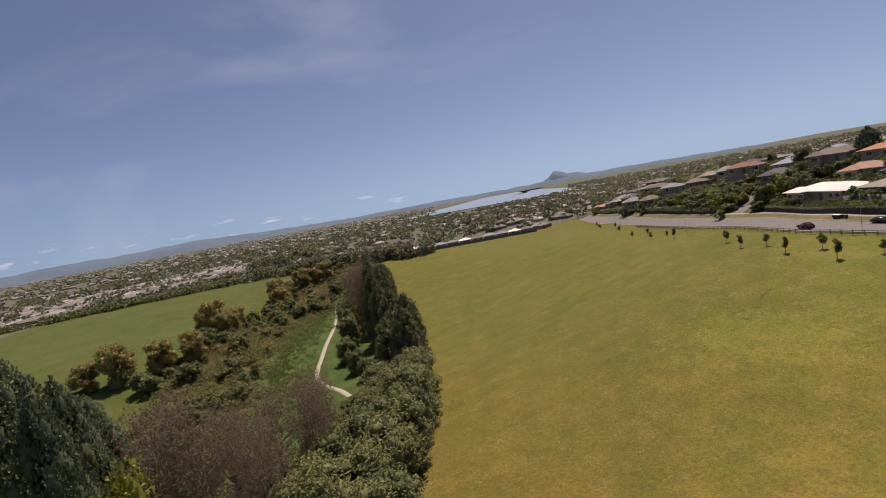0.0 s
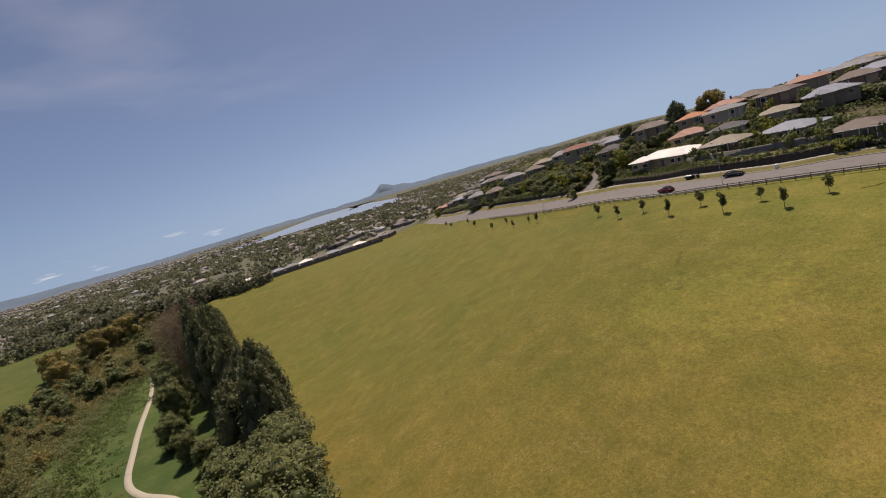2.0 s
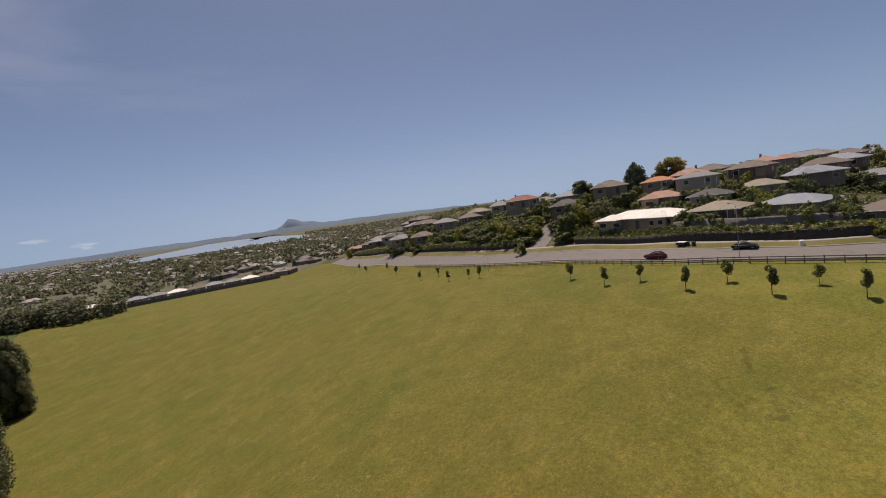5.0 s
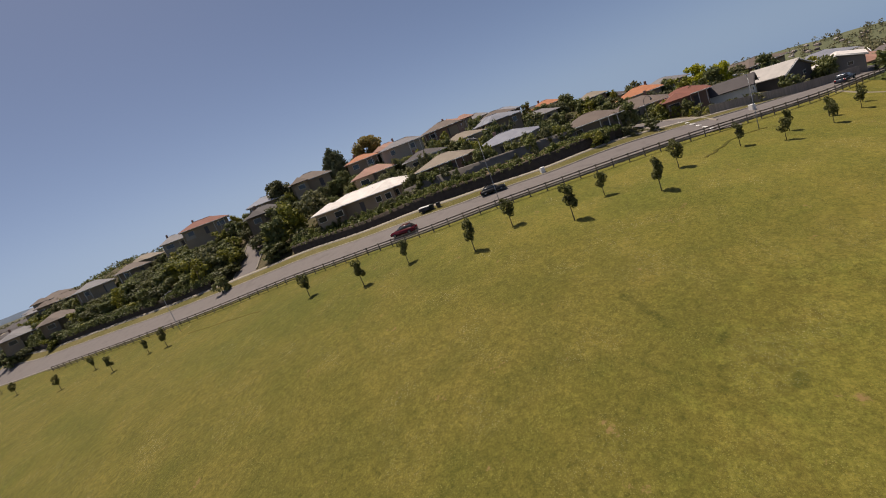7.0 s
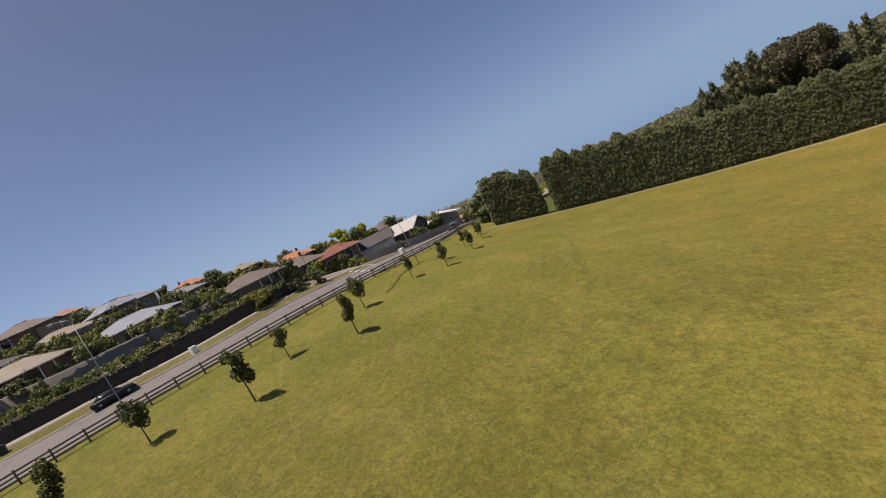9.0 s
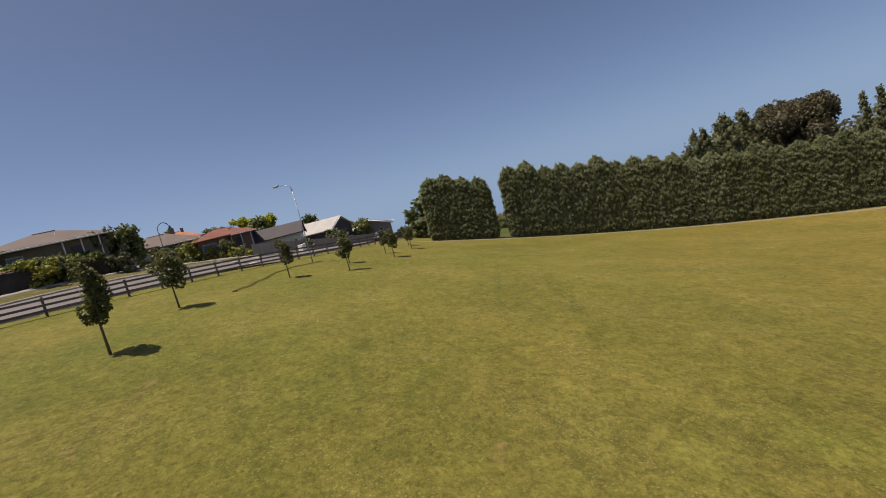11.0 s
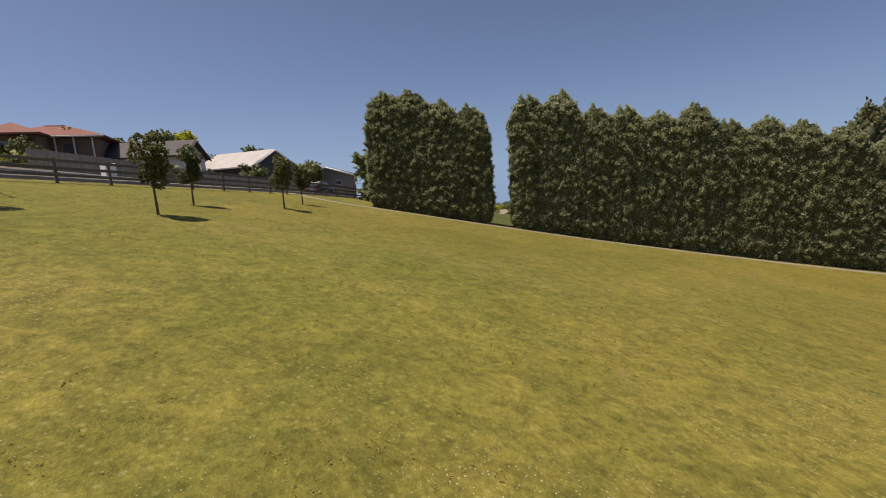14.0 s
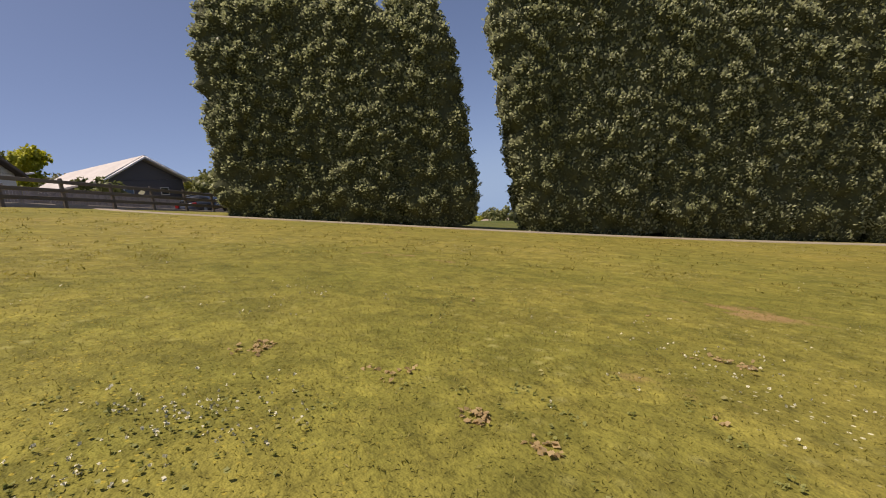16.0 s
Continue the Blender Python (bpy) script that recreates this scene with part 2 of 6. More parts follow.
# ---------------------------------------------------------------- materials
def material(name, colours, scale=3.0, rough=0.85, bump=0.15, fine=30.0, metal=0.0, coords="Object", spec=0.3, island=0.0, item=0.0, glow=0.0):
    """Two or three colours mixed by coarse and fine noise, with relief. island, item: how far single leaves or single things vary."""
    m = bpy.data.materials.new(name)
    m.use_nodes = True
    n, l = m.node_tree.nodes, m.node_tree.links
    b = n["Principled BSDF"]
    b.inputs["Roughness"].default_value, b.inputs["Metallic"].default_value = rough, metal
    b.inputs["Specular IOR Level"].default_value = spec
    if coords == "World":
        src = n.new("ShaderNodeNewGeometry").outputs["Position"]
    else:
        src = n.new("ShaderNodeTexCoord").outputs["Object"]
    a, f = n.new("ShaderNodeTexNoise"), n.new("ShaderNodeTexNoise")
    a.inputs["Scale"].default_value, f.inputs["Scale"].default_value = scale, fine
    a.inputs["Detail"].default_value, f.inputs["Detail"].default_value = 5, 3
    l.new(src, a.inputs["Vector"])
    l.new(src, f.inputs["Vector"])
    mix = n.new("ShaderNodeMix")
    mix.data_type = "FLOAT"
    mix.inputs[0].default_value = 0.35
    l.new(a.outputs["Fac"], mix.inputs[2])
    l.new(f.outputs["Fac"], mix.inputs[3])
    fac = mix.outputs[0]
    for amount, node, out in ((island, "ShaderNodeNewGeometry", "Random Per Island"), (item, "ShaderNodeObjectInfo", "Random")):
        if amount:
            k = n.new("ShaderNodeMix")
            k.data_type = "FLOAT"
            k.inputs[0].default_value = amount
            l.new(fac, k.inputs[2])
            l.new(n.new(node).outputs[out], k.inputs[3])
            fac = k.outputs[0]
    ramp = n.new("ShaderNodeValToRGB")
    e = ramp.color_ramp.elements
    lo, hi = (0.3, 0.7) if not (island or item) else (0.15, 0.85)
    e[0].position, e[1].position = lo, hi
    e[0].color, e[1].color = (*colours[0], 1), (*colours[-1], 1)
    for i, c in enumerate(colours[1:-1]):
        q = e.new(lo + (hi - lo) * (i + 1) / (len(colours) - 1))
        q.color = (*c, 1)
    l.new(fac, ramp.inputs[0])
    l.new(ramp.outputs[0], b.inputs["Base Color"])
    if bump:
        bp = n.new("ShaderNodeBump")
        bp.inputs["Strength"].default_value, bp.inputs["Distance"].default_value = bump, 0.05
        l.new(f.outputs["Fac"], bp.inputs["Height"])
        l.new(bp.outputs[0], b.inputs["Normal"])
    return m


def leafy(name, colours, rough=0.55, through_light=0.33, item=0.25):
    m = material(name, colours, scale=0.6, rough=rough, bump=0, fine=6, spec=0.35, island=0.45, item=item)
    n, l = m.node_tree.nodes, m.node_tree.links
    b = n["Principled BSDF"]
    t, x = n.new("ShaderNodeBsdfTranslucent"), n.new("ShaderNodeMixShader")
    l.new(b.inputs["Base Color"].links[0].from_socket, t.inputs[0])
    x.inputs[0].default_value = through_light
    l.new(b.outputs[0], x.inputs[1])
    l.new(t.outputs[0], x.inputs[2])
    l.new(x.outputs[0], n["Material Output"].inputs[0])
    return m


# worn and lusher marks in the turf, then a broad paler and a broad darker patch: two ends, half width, how dark or pale
TURF_MARKS = [((96, 43), (50, 78), 1.3, 0.80), ((95, 47), (60, 75), 0.8, 0.86), ((62, 88.6), (50, 81), 1.2, 0.74), ((49.6, 78.6), (48.2, 79.2), 1.4, 0.66), ((53, 81), (52, 81.5), 1.0, 0.72), ((58, 96), (40, 70), 0.9, 0.86), ((70, 120), (44, 96), 1.0, 0.88), ((36, 80), (60, 66), 26.0, 1.20), ((64, 120), (74, 134), 30.0, 0.90)]


def meadow(name, a, b, c, dark, flecks):
    """Mown grass: broad dry and green patches, tufts, bare spots and white clover."""
    m = bpy.data.materials.new(name)
    m.use_nodes = True
    n, l = m.node_tree.nodes, m.node_tree.links
    p = n["Principled BSDF"]
    p.inputs["Roughness"].default_value, p.inputs["Specular IOR Level"].default_value = 0.9, 0.15
    pos = n.new("ShaderNodeNewGeometry").outputs["Position"]

    def noise_at(scale, detail, rough=0.55):
        t = n.new("ShaderNodeTexNoise")
        t.inputs["Scale"].default_value, t.inputs["Detail"].default_value, t.inputs["Roughness"].default_value = scale, detail, rough
        l.new(pos, t.inputs["Vector"])
        return t.outputs["Fac"]

    def ramp(fac, lo, hi, c0, c1):
        r = n.new("ShaderNodeValToRGB")
        r.color_ramp.elements[0].position, r.color_ramp.elements[1].position = lo, hi
        r.color_ramp.elements[0].color, r.color_ramp.elements[1].color = (*c0, 1), (*c1, 1)
        l.new(fac, r.inputs[0])
        return r.outputs[0]

    def blend(fac, x, y, mode="MIX", amount=None):
        k = n.new("ShaderNodeMix")
        k.data_type, k.blend_type = "RGBA", mode
        if amount is None:
            l.new(fac, k.inputs[0])
        else:
            k.inputs[0].default_value = amount
        l.new(x, k.inputs[6])
        l.new(y, k.inputs[7])
        return k.outputs[2]

    broad = ramp(noise_at(0.03, 5, 0.6), 0.38, 0.62, a, b)
    middle = ramp(noise_at(0.11, 6, 0.68), 0.42, 0.72, (0, 0, 0), (1, 1, 1))
    dry = n.new("ShaderNodeRGB")
    dry.outputs[0].default_value = (*c, 1)
    col = blend(middle, broad, dry.outputs[0])
    spots = ramp(noise_at(0.9, 6, 0.75), 0.54, 0.70, (0, 0, 0), (0.4, 0.4, 0.4))
    shade = n.new("ShaderNodeRGB")
    shade.outputs[0].default_value = (*dark, 1)
    col = blend(spots, col, shade.outputs[0])
    blades = ramp(noise_at(7.0, 6, 0.85), 0.3, 0.7, (0.35, 0.35, 0.35), (1.55, 1.55, 1.5))
    col = blend(None, col, blades, "MULTIPLY", 0.78 if flecks else 0.85)
    tuft = n.new("ShaderNodeTexVoronoi")
    tuft.inputs["Scale"].default_value = 4.5
    l.new(pos, tuft.inputs["Vector"])
    sep = n.new("ShaderNodeSeparateColor")
    l.new(tuft.outputs["Color"], sep.inputs[0])
    col = blend(None, col, ramp(sep.outputs[0], 0.0, 1.0, (0.62, 0.66, 0.6), (1.36, 1.3, 1.3)), "MULTIPLY", 0.4)
    if flecks:
        # clumps a hand to a metre across
        col = blend(None, col, ramp(noise_at(1.7, 5, 0.7), 0.3, 0.7, (0.62, 0.66, 0.62), (1.34, 1.30, 1.34)), "MULTIPLY", 0.6)
        col = blend(None, col, ramp(noise_at(0.2, 5, 0.65), 0.3, 0.7, (0.80, 0.86, 0.82), (1.18, 1.12, 1.14)), "MULTIPLY", 0.8)
        # brightness of lens and sun angle painted in towards the hedge end, with a ragged border
        lie = n.new("ShaderNodeVectorMath")
        lie.operation = "DOT_PRODUCT"
        lie.inputs[1].default_value = (0.0143, -0.0143, 0.0)
        l.new(pos, lie.inputs[0])
        ragged = n.new("ShaderNodeMath")
        ragged.operation = "MULTIPLY_ADD"
        ragged.inputs[1].default_value = 1.2
        l.new(noise_at(0.045, 4), ragged.inputs[0])
        l.new(lie.outputs["Value"], ragged.inputs[2])
        col = blend(None, col, ramp(ragged.outputs[0], 0.05, 0.80, (1, 1, 1), (1.33, 1.33, 1.34)), "MULTIPLY", 1.0)
        # greener turf along the road and at the far end
        wetter = n.new("ShaderNodeVectorMath")
        wetter.operation = "DOT_PRODUCT"
        wetter.inputs[1].default_value = (0.0040, 0.0040, 0.0)
        l.new(pos, wetter.inputs[0])
        patchy = n.new("ShaderNodeMath")
        patchy.operation = "MULTIPLY_ADD"
        patchy.inputs[1].default_value = 0.8
        l.new(noise_at(0.028, 5, 0.55), patchy.inputs[0])
        l.new(wetter.outputs["Value"], patchy.inputs[2])
        col = blend(None, col, ramp(patchy.outputs[0], 0.66, 1.0, (1.06, 0.965, 1.0), (0.93, 1.0, 0.95)), "MULTIPLY", 1.0)
        for (ax, ay), (bx, by), wide, deep in TURF_MARKS:
            run = math.hypot(bx - ax, by - ay)
            turn = math.atan2(by - ay, bx - ax)
            lay = n.new("ShaderNodeMapping")
            lay.vector_type = "TEXTURE"
            lay.inputs["Location"].default_value = ((ax + bx) / 2, (ay + by) / 2, 0)
            lay.inputs["Rotation"].default_value = (0, 0, turn)
            lay.inputs["Scale"].default_value = (run / 2 + wide, wide, 1e4)
            l.new(pos, lay.inputs["Vector"])
            off = n.new("ShaderNodeVectorMath")
            off.operation = "LENGTH"
            l.new(lay.outputs[0], off.inputs[0])
            wavy = n.new("ShaderNodeMath")
            wavy.operation = "MULTIPLY_ADD"
            wavy.inputs[1].default_value = 1.3
            l.new(noise_at(0.6, 5, 0.7), wavy.inputs[0])
            l.new(off.outputs["Value"], wavy.inputs[2])
            col = blend(None, col, ramp(wavy.outputs[0], 0.85, 1.75, (deep, deep + 0.04, deep + 0.02), (1, 1, 1)), "MULTIPLY", 1.0)
        v = n.new("ShaderNodeTexVoronoi")
        v.inputs["Scale"].default_value = 18.0
        l.new(pos, v.inputs["Vector"])
        dot = ramp(v.outputs["Distance"], 0.10, 0.16, (1, 1, 1), (0, 0, 0))
        where = ramp(noise_at(0.22, 3), 0.52, 0.64, (0, 0, 0), (1, 1, 1))
        both = n.new("ShaderNodeMath")
        both.operation = "MULTIPLY"
        l.new(dot, both.inputs[0])
        l.new(where, both.inputs[1])
        white = n.new("ShaderNodeRGB")
        white.outputs[0].default_value = (0.62, 0.60, 0.42, 1)
        col = blend(both.outputs[0], col, white.outputs[0])
        v = n.new("ShaderNodeTexVoronoi")
        v.inputs["Scale"].default_value = 30.0
        l.new(pos, v.inputs["Vector"])
        dot = ramp(v.outputs["Distance"], 0.14, 0.22, (1, 1, 1), (0, 0, 0))
        where = ramp(noise_at(0.16, 4), 0.56, 0.66, (0, 0, 0), (0.8, 0.8, 0.8))
        both = n.new("ShaderNodeMath")
        both.operation = "MULTIPLY"
        l.new(dot, both.inputs[0])
        l.new(where, both.inputs[1])
        yellow = n.new("ShaderNodeRGB")
        yellow.outputs[0].default_value = (0.34, 0.27, 0.04, 1)
        col = blend(both.outputs[0], col, yellow.outputs[0])
        # glints of sunlit leaves, painted on as soft pale dots
        v = n.new("ShaderNodeTexVoronoi")
        v.inputs["Scale"].default_value = 8.5
        l.new(pos, v.inputs["Vector"])
        dot = ramp(v.outputs["Distance"], 0.02, 0.30, (0.75, 0.75, 0.75), (0, 0, 0))
        where = ramp(noise_at(0.5, 4, 0.6), 0.40, 0.58, (0, 0, 0), (1, 1, 1))
        both = n.new("ShaderNodeMath")
        both.operation = "MULTIPLY"
        l.new(dot, both.inputs[0])
        l.new(where, both.inputs[1])
        glint = n.new("ShaderNodeRGB")
        glint.outputs[0].default_value = (0.32, 0.30, 0.10, 1)
        col = blend(both.outputs[0], col, glint.outputs[0])
        bare = ramp(noise_at(0.55, 5, 0.7), 0.66, 0.72, (0, 0, 0), (0.8, 0.8, 0.8))
        earth = n.new("ShaderNodeRGB")
        earth.outputs[0].default_value = (0.26, 0.165, 0.075, 1)
        col = blend(bare, col, earth.outputs[0])
    l.new(col, p.inputs["Base Color"])
    bp = n.new("ShaderNodeBump")
    bp.inputs["Strength"].default_value, bp.inputs["Distance"].default_value = 0.55, 0.09 if flecks else 0.12
    l.new(noise_at(6.0, 5, 0.7), bp.inputs["Height"])
    l.new(bp.outputs[0], p.inputs["Normal"])
    return m


M = {
    "field": meadow("field_grass", (0.120, 0.113, 0.022), (0.143, 0.118, 0.025), (0.168, 0.131, 0.031), (0.088, 0.084, 0.019), True),
    "lush": meadow("lush_grass", (0.046, 0.074, 0.019), (0.065, 0.097, 0.024), (0.101, 0.119, 0.038), (0.030, 0.049, 0.015), False),
    "paddock": meadow("paddock_grass", (0.066, 0.088, 0.018), (0.088, 0.102, 0.024), (0.105, 0.108, 0.032), (0.048, 0.066, 0.016), False),
    "garden": meadow("garden_ground", (0.065, 0.065, 0.028), (0.09, 0.078, 0.04), (0.14, 0.11, 0.07), (0.035, 0.036, 0.02), False),
    "scrubland": meadow("scrub_ground", (0.085, 0.085, 0.03), (0.12, 0.10, 0.04), (0.15, 0.12, 0.055), (0.05, 0.05, 0.02), False),
    "verge": meadow("dry_verge", (0.115, 0.108, 0.030), (0.15, 0.125, 0.045), (0.20, 0.165, 0.08), (0.08, 0.072, 0.03), False),
    # far ground made paler and less green, haze put into its colour
    "plain": meadow("distant_land_hazed", (0.078, 0.090, 0.058), (0.113, 0.113, 0.073), (0.172, 0.145, 0.107), (0.056, 0.065, 0.050), False),
    "asphalt": material("asphalt", [(0.135, 0.118, 0.112), (0.188, 0.166, 0.156), (0.155, 0.136, 0.129)], 0.4, 0.9, 0.1, 8, coords="World"),
    "concrete": material("pale_concrete", [(0.26, 0.232, 0.19), (0.36, 0.32, 0.262)], 0.8, 0.9, 0.1, 14, coords="World"),
    "gravel": material("pale_gravel", [(0.27, 0.23, 0.18), (0.40, 0.35, 0.28), (0.33, 0.29, 0.22)], 1.2, 0.95, 0.4, 20, coords="World"),
    "dullgravel": material("worn_gravel", [(0.17, 0.14, 0.10), (0.27, 0.23, 0.17), (0.20, 0.17, 0.10)], 1.2, 0.95, 0.4, 20, coords="World"),
    "soil": material("dry_soil", [(0.14, 0.10, 0.06), (0.22, 0.17, 0.10)], 1.5, 0.95, 0.5, 9, coords="World"),
    "timber": material("weathered_timber", [(0.10, 0.085, 0.074), (0.20, 0.17, 0.148)], 2.0, 0.85, 0.3, 25, item=0.4),
    "greytimber": material("grey_paling", [(0.20, 0.18, 0.165), (0.33, 0.30, 0.275)], 2.0, 0.85, 0.3, 25, item=0.4),
    "stone": material("dark_wall", [(0.050, 0.038, 0.030), (0.095, 0.074, 0.058)], 1.4, 0.9, 0.5, 7, coords="World"),
    "block": material("grey_block", [(0.15, 0.132, 0.115), (0.21, 0.188, 0.165)], 0.8, 0.9, 0.25, 10, coords="World"),
    "steel": material("galvanised_steel", [(0.22, 0.23, 0.24), (0.32, 0.33, 0.34)], 3, 0.45, 0.0, 40, metal=0.7),
    "glass": material("window_glass", [(0.02, 0.025, 0.03), (0.05, 0.055, 0.06)], 0.5, 0.08, 0.0, 5, spec=0.7, item=0.4),
    "white": material("white_paint", [(0.70, 0.69, 0.66), (0.80, 0.79, 0.76)], 1.0, 0.6, 0.05, 20),
    "bark": material("bark", [(0.09, 0.073, 0.056), (0.19, 0.155, 0.12)], 4, 0.95, 0.6, 18),
    "hedgeleaf": leafy("hedge_leaf", [(0.154, 0.178, 0.094), (0.377, 0.401, 0.212), (0.553, 0.570, 0.396)], 0.45, 0.5, 0.25),
    "oliveleaf": leafy("olive_leaf", [(0.086, 0.098, 0.034), (0.172, 0.182, 0.064), (0.275, 0.272, 0.105)]),
    # leaf colour paled and greyed to stand in for haze over far trees
    "distantleaf": leafy("hazed_tree_leaf", [(0.122, 0.129, 0.084), (0.201, 0.199, 0.112), (0.288, 0.259, 0.144)], 0.8),
    "bankleaf": leafy("bank_plant_leaf", [(0.10, 0.125, 0.035), (0.20, 0.225, 0.065), (0.32, 0.32, 0.10)], 0.5, 0.35),
    "brownleaf": leafy("brownish_leaf", [(0.080, 0.072, 0.038), (0.150, 0.130, 0.066), (0.225, 0.180, 0.095)]),
    "weed": leafy("clover_leaf", [(0.19, 0.21, 0.05), (0.28, 0.285, 0.08), (0.40, 0.39, 0.13)], 0.6, 0.45),
    "tuft": leafy("pale_tuft_leaf", [(0.20, 0.19, 0.055), (0.34, 0.31, 0.11), (0.50, 0.46, 0.24)], 0.5, 0.35),
    "blade": leafy("grass_blade", [(0.17, 0.165, 0.03), (0.25, 0.225, 0.045), (0.36, 0.30, 0.08)], 0.6, 0.5),
    "clover": material("clover_flower", [(0.46, 0.44, 0.29), (0.64, 0.62, 0.46)], 3, 0.8, 0.0, 20),
    "scrub": leafy("dry_scrub", [(0.107, 0.101, 0.040), (0.215, 0.194, 0.071), (0.345, 0.288, 0.115)], 0.7),
    # darker than the leaves: shade in the hedge gaps put into the colour
    "hedgecore": material("hedge_gap_shade", [(0.035, 0.040, 0.018), (0.10, 0.105, 0.045)], 3, 0.95, 0.8, 12),
    "oakleaf": leafy("young_leaf", [(0.070, 0.084, 0.028), (0.140, 0.150, 0.052), (0.225, 0.220, 0.085)]),
    "darkleaf": leafy("dark_conifer_leaf", [(0.069, 0.079, 0.036), (0.144, 0.149, 0.065), (0.239, 0.228, 0.103)]),
    "pineleaf": leafy("pine_needle", [(0.072, 0.091, 0.050), (0.144, 0.170, 0.091), (0.240, 0.258, 0.142)]),
    "shrubleaf": leafy("shrub_leaf", [(0.073, 0.092, 0.033), (0.157, 0.178, 0.061), (0.289, 0.286, 0.111)]),
    "brightleaf": leafy("lime_leaf", [(0.108, 0.132, 0.022), (0.228, 0.228, 0.036), (0.336, 0.312, 0.060)]),
    "rush": leafy("rush_blade", [(0.088, 0.125, 0.030), (0.156, 0.200, 0.050), (0.237, 0.269, 0.075)]),
    "gorse": leafy("gorse_flower", [(0.154, 0.143, 0.053), (0.319, 0.259, 0.083), (0.484, 0.363, 0.110)]),
    "rust": leafy("bare_red_twig", [(0.095, 0.070, 0.046), (0.175, 0.125, 0.082), (0.265, 0.190, 0.125)], 0.8),
    "yellowtree": leafy("yellow_leaf", [(0.26, 0.27, 0.02), (0.42, 0.42, 0.03), (0.58, 0.55, 0.06)]),
    "water": material("harbour_water", [(0.20, 0.25, 0.33), (0.24, 0.29, 0.36)], 0.004, 0.35, 0.0, 0.05, coords="World"),
    # blue-grey of the distance haze is painted into the hills' base colour
    "hill": material("far_hill_painted_haze", [(0.085, 0.118, 0.165), (0.12, 0.155, 0.205)], 0.004, 0.95, 0.0, 0.03, coords="World"),
    "tyre": material("tyre_rubber", [(0.015, 0.015, 0.016), (0.03, 0.03, 0.03)], 5, 0.85, 0.1, 30),
    "lampglass": material("lamp_lens", [(0.55, 0.55, 0.52), (0.65, 0.65, 0.6)], 5, 0.3, 0.0, 30),
}


def paint(name, c, gloss=0.4, metal=0.0):
    return material(name, [tuple(0.88 * q for q in c), tuple(min(1, 1.06 * q) for q in c)], 0.7, gloss, 0.05, 9, metal=metal)


ROOFS = {k: material("roof_" + k, [tuple(0.8 * q for q in c), tuple(1.1 * q for q in c)], 0.5, 0.75, 0.25, 5.0) for k, c in {
    "brown": (0.155, 0.120, 0.100), "grey": (0.21, 0.20, 0.205), "slate": (0.24, 0.25, 0.29), "tan": (0.26, 0.215, 0.165),
    "white": (0.74, 0.69, 0.64), "pale": (0.46, 0.43, 0.40), "red": (0.22, 0.085, 0.06), "orange": (0.42, 0.17, 0.085), "dark": (0.085, 0.075, 0.075), "pink": (0.36, 0.20, 0.15)}.items()}
WALLS = {k: material("wall_" + k, [tuple(0.88 * q for q in c), tuple(1.05 * q for q in c)], 0.6, 0.85, 0.1, 9.0) for k, c in {
    "cream": (0.35, 0.275, 0.20), "beige": (0.25, 0.195, 0.145), "white": (0.40, 0.355, 0.305), "brick": (0.26, 0.165, 0.125), "grey": (0.27, 0.255, 0.24), "dark": (0.12, 0.11, 0.11), "pale": (0.70, 0.70, 0.66)}.items()}

# ---------------------------------------------------------------- land
FENCE = curve([(104, 370), (93, 290), (87.5, 245), (86, 218), (86.6, 192), (88, 168), (88.2, 142), (86.0, 123), (85.3, 109), (87.4, 98.6), (89.8, 90), (94.2, 81.3), (101, 69.6), (109.6, 57), (117, 49.8), (123.5, 44), (133, 36), (148, 24)])


HEDGE_LINE = curve([(110.2, 47), (105.7, 41.2), (102, 36), (96.6, 28.2), (92.6, 23.4), (84.5, 15.5), (74.5, 8), (60, -3), (44, -15)], 0.25)


def steps(lo, hi, fine, far, grow=1.22):
    a = list(np.arange(lo, hi, fine))
    out, s = [], fine
    while lo - sum(out) > far[0]:
        s *= grow
        out.append(s)
    left = [lo - sum(out[:i + 1]) for i in range(len(out))][::-1]
    out, s = [], fine
    while a[-1] + sum(out) < far[1]:
        s *= grow
        out.append(s)
    return np.array(left + a + [a[-1] + sum(out[:i + 1]) for i in range(len(out))])


xs, ys = steps(-90, 200, 1.0, (-5200, 5200)), steps(-40, 290, 1.0, (-3000, 6000))
X, Y = np.meshgrid(xs, ys, indexing="ij")
Z = ground(X, Y)
nx, ny = len(xs), len(ys)
I = np.arange(nx * ny).reshape(nx, ny)
land = quads("ground", np.stack([X, Y, Z], 2).reshape(-1, 3), np.stack([I[:-1, :-1], I[1:, :-1], I[1:, 1:], I[:-1, 1:]], 2).reshape(-1, 4))
cx, cy = (X[:-1, :-1] + X[1:, 1:]).ravel() / 2, (Y[:-1, :-1] + Y[1:, 1:]).ravel() / 2
road_x = np.interp(cy, FENCE[::-1, 1], FENCE[::-1, 0])
gully = np.interp(cy, [-200, 40, 90, 115, 145, 203, 260, 348, 420], [-19, -17, -15, -16, -22, -33, -44, -56, -64])
kind = np.full(len(cx), 4)
near = (cy < 400) & (cy > -60) & (cx > -330)
kind[near & (cx >= gully) & (cx < road_x + 1.5)] = 0
wet = np.interp(cy, [60, 125, 159, 237, 267, 305, 400], [-60, -66, -74, -86, -74, -77, -90])
bank = np.interp(cy, [60, 136, 160, 197, 217, 300, 360], [-84, -98, -106, -104, -114, -118, -135])
kind[near & (cx < gully) & (cx > wet)] = 1
kind[near & (cx <= wet)] = 5
kind[near & (cx <= bank)] = 2
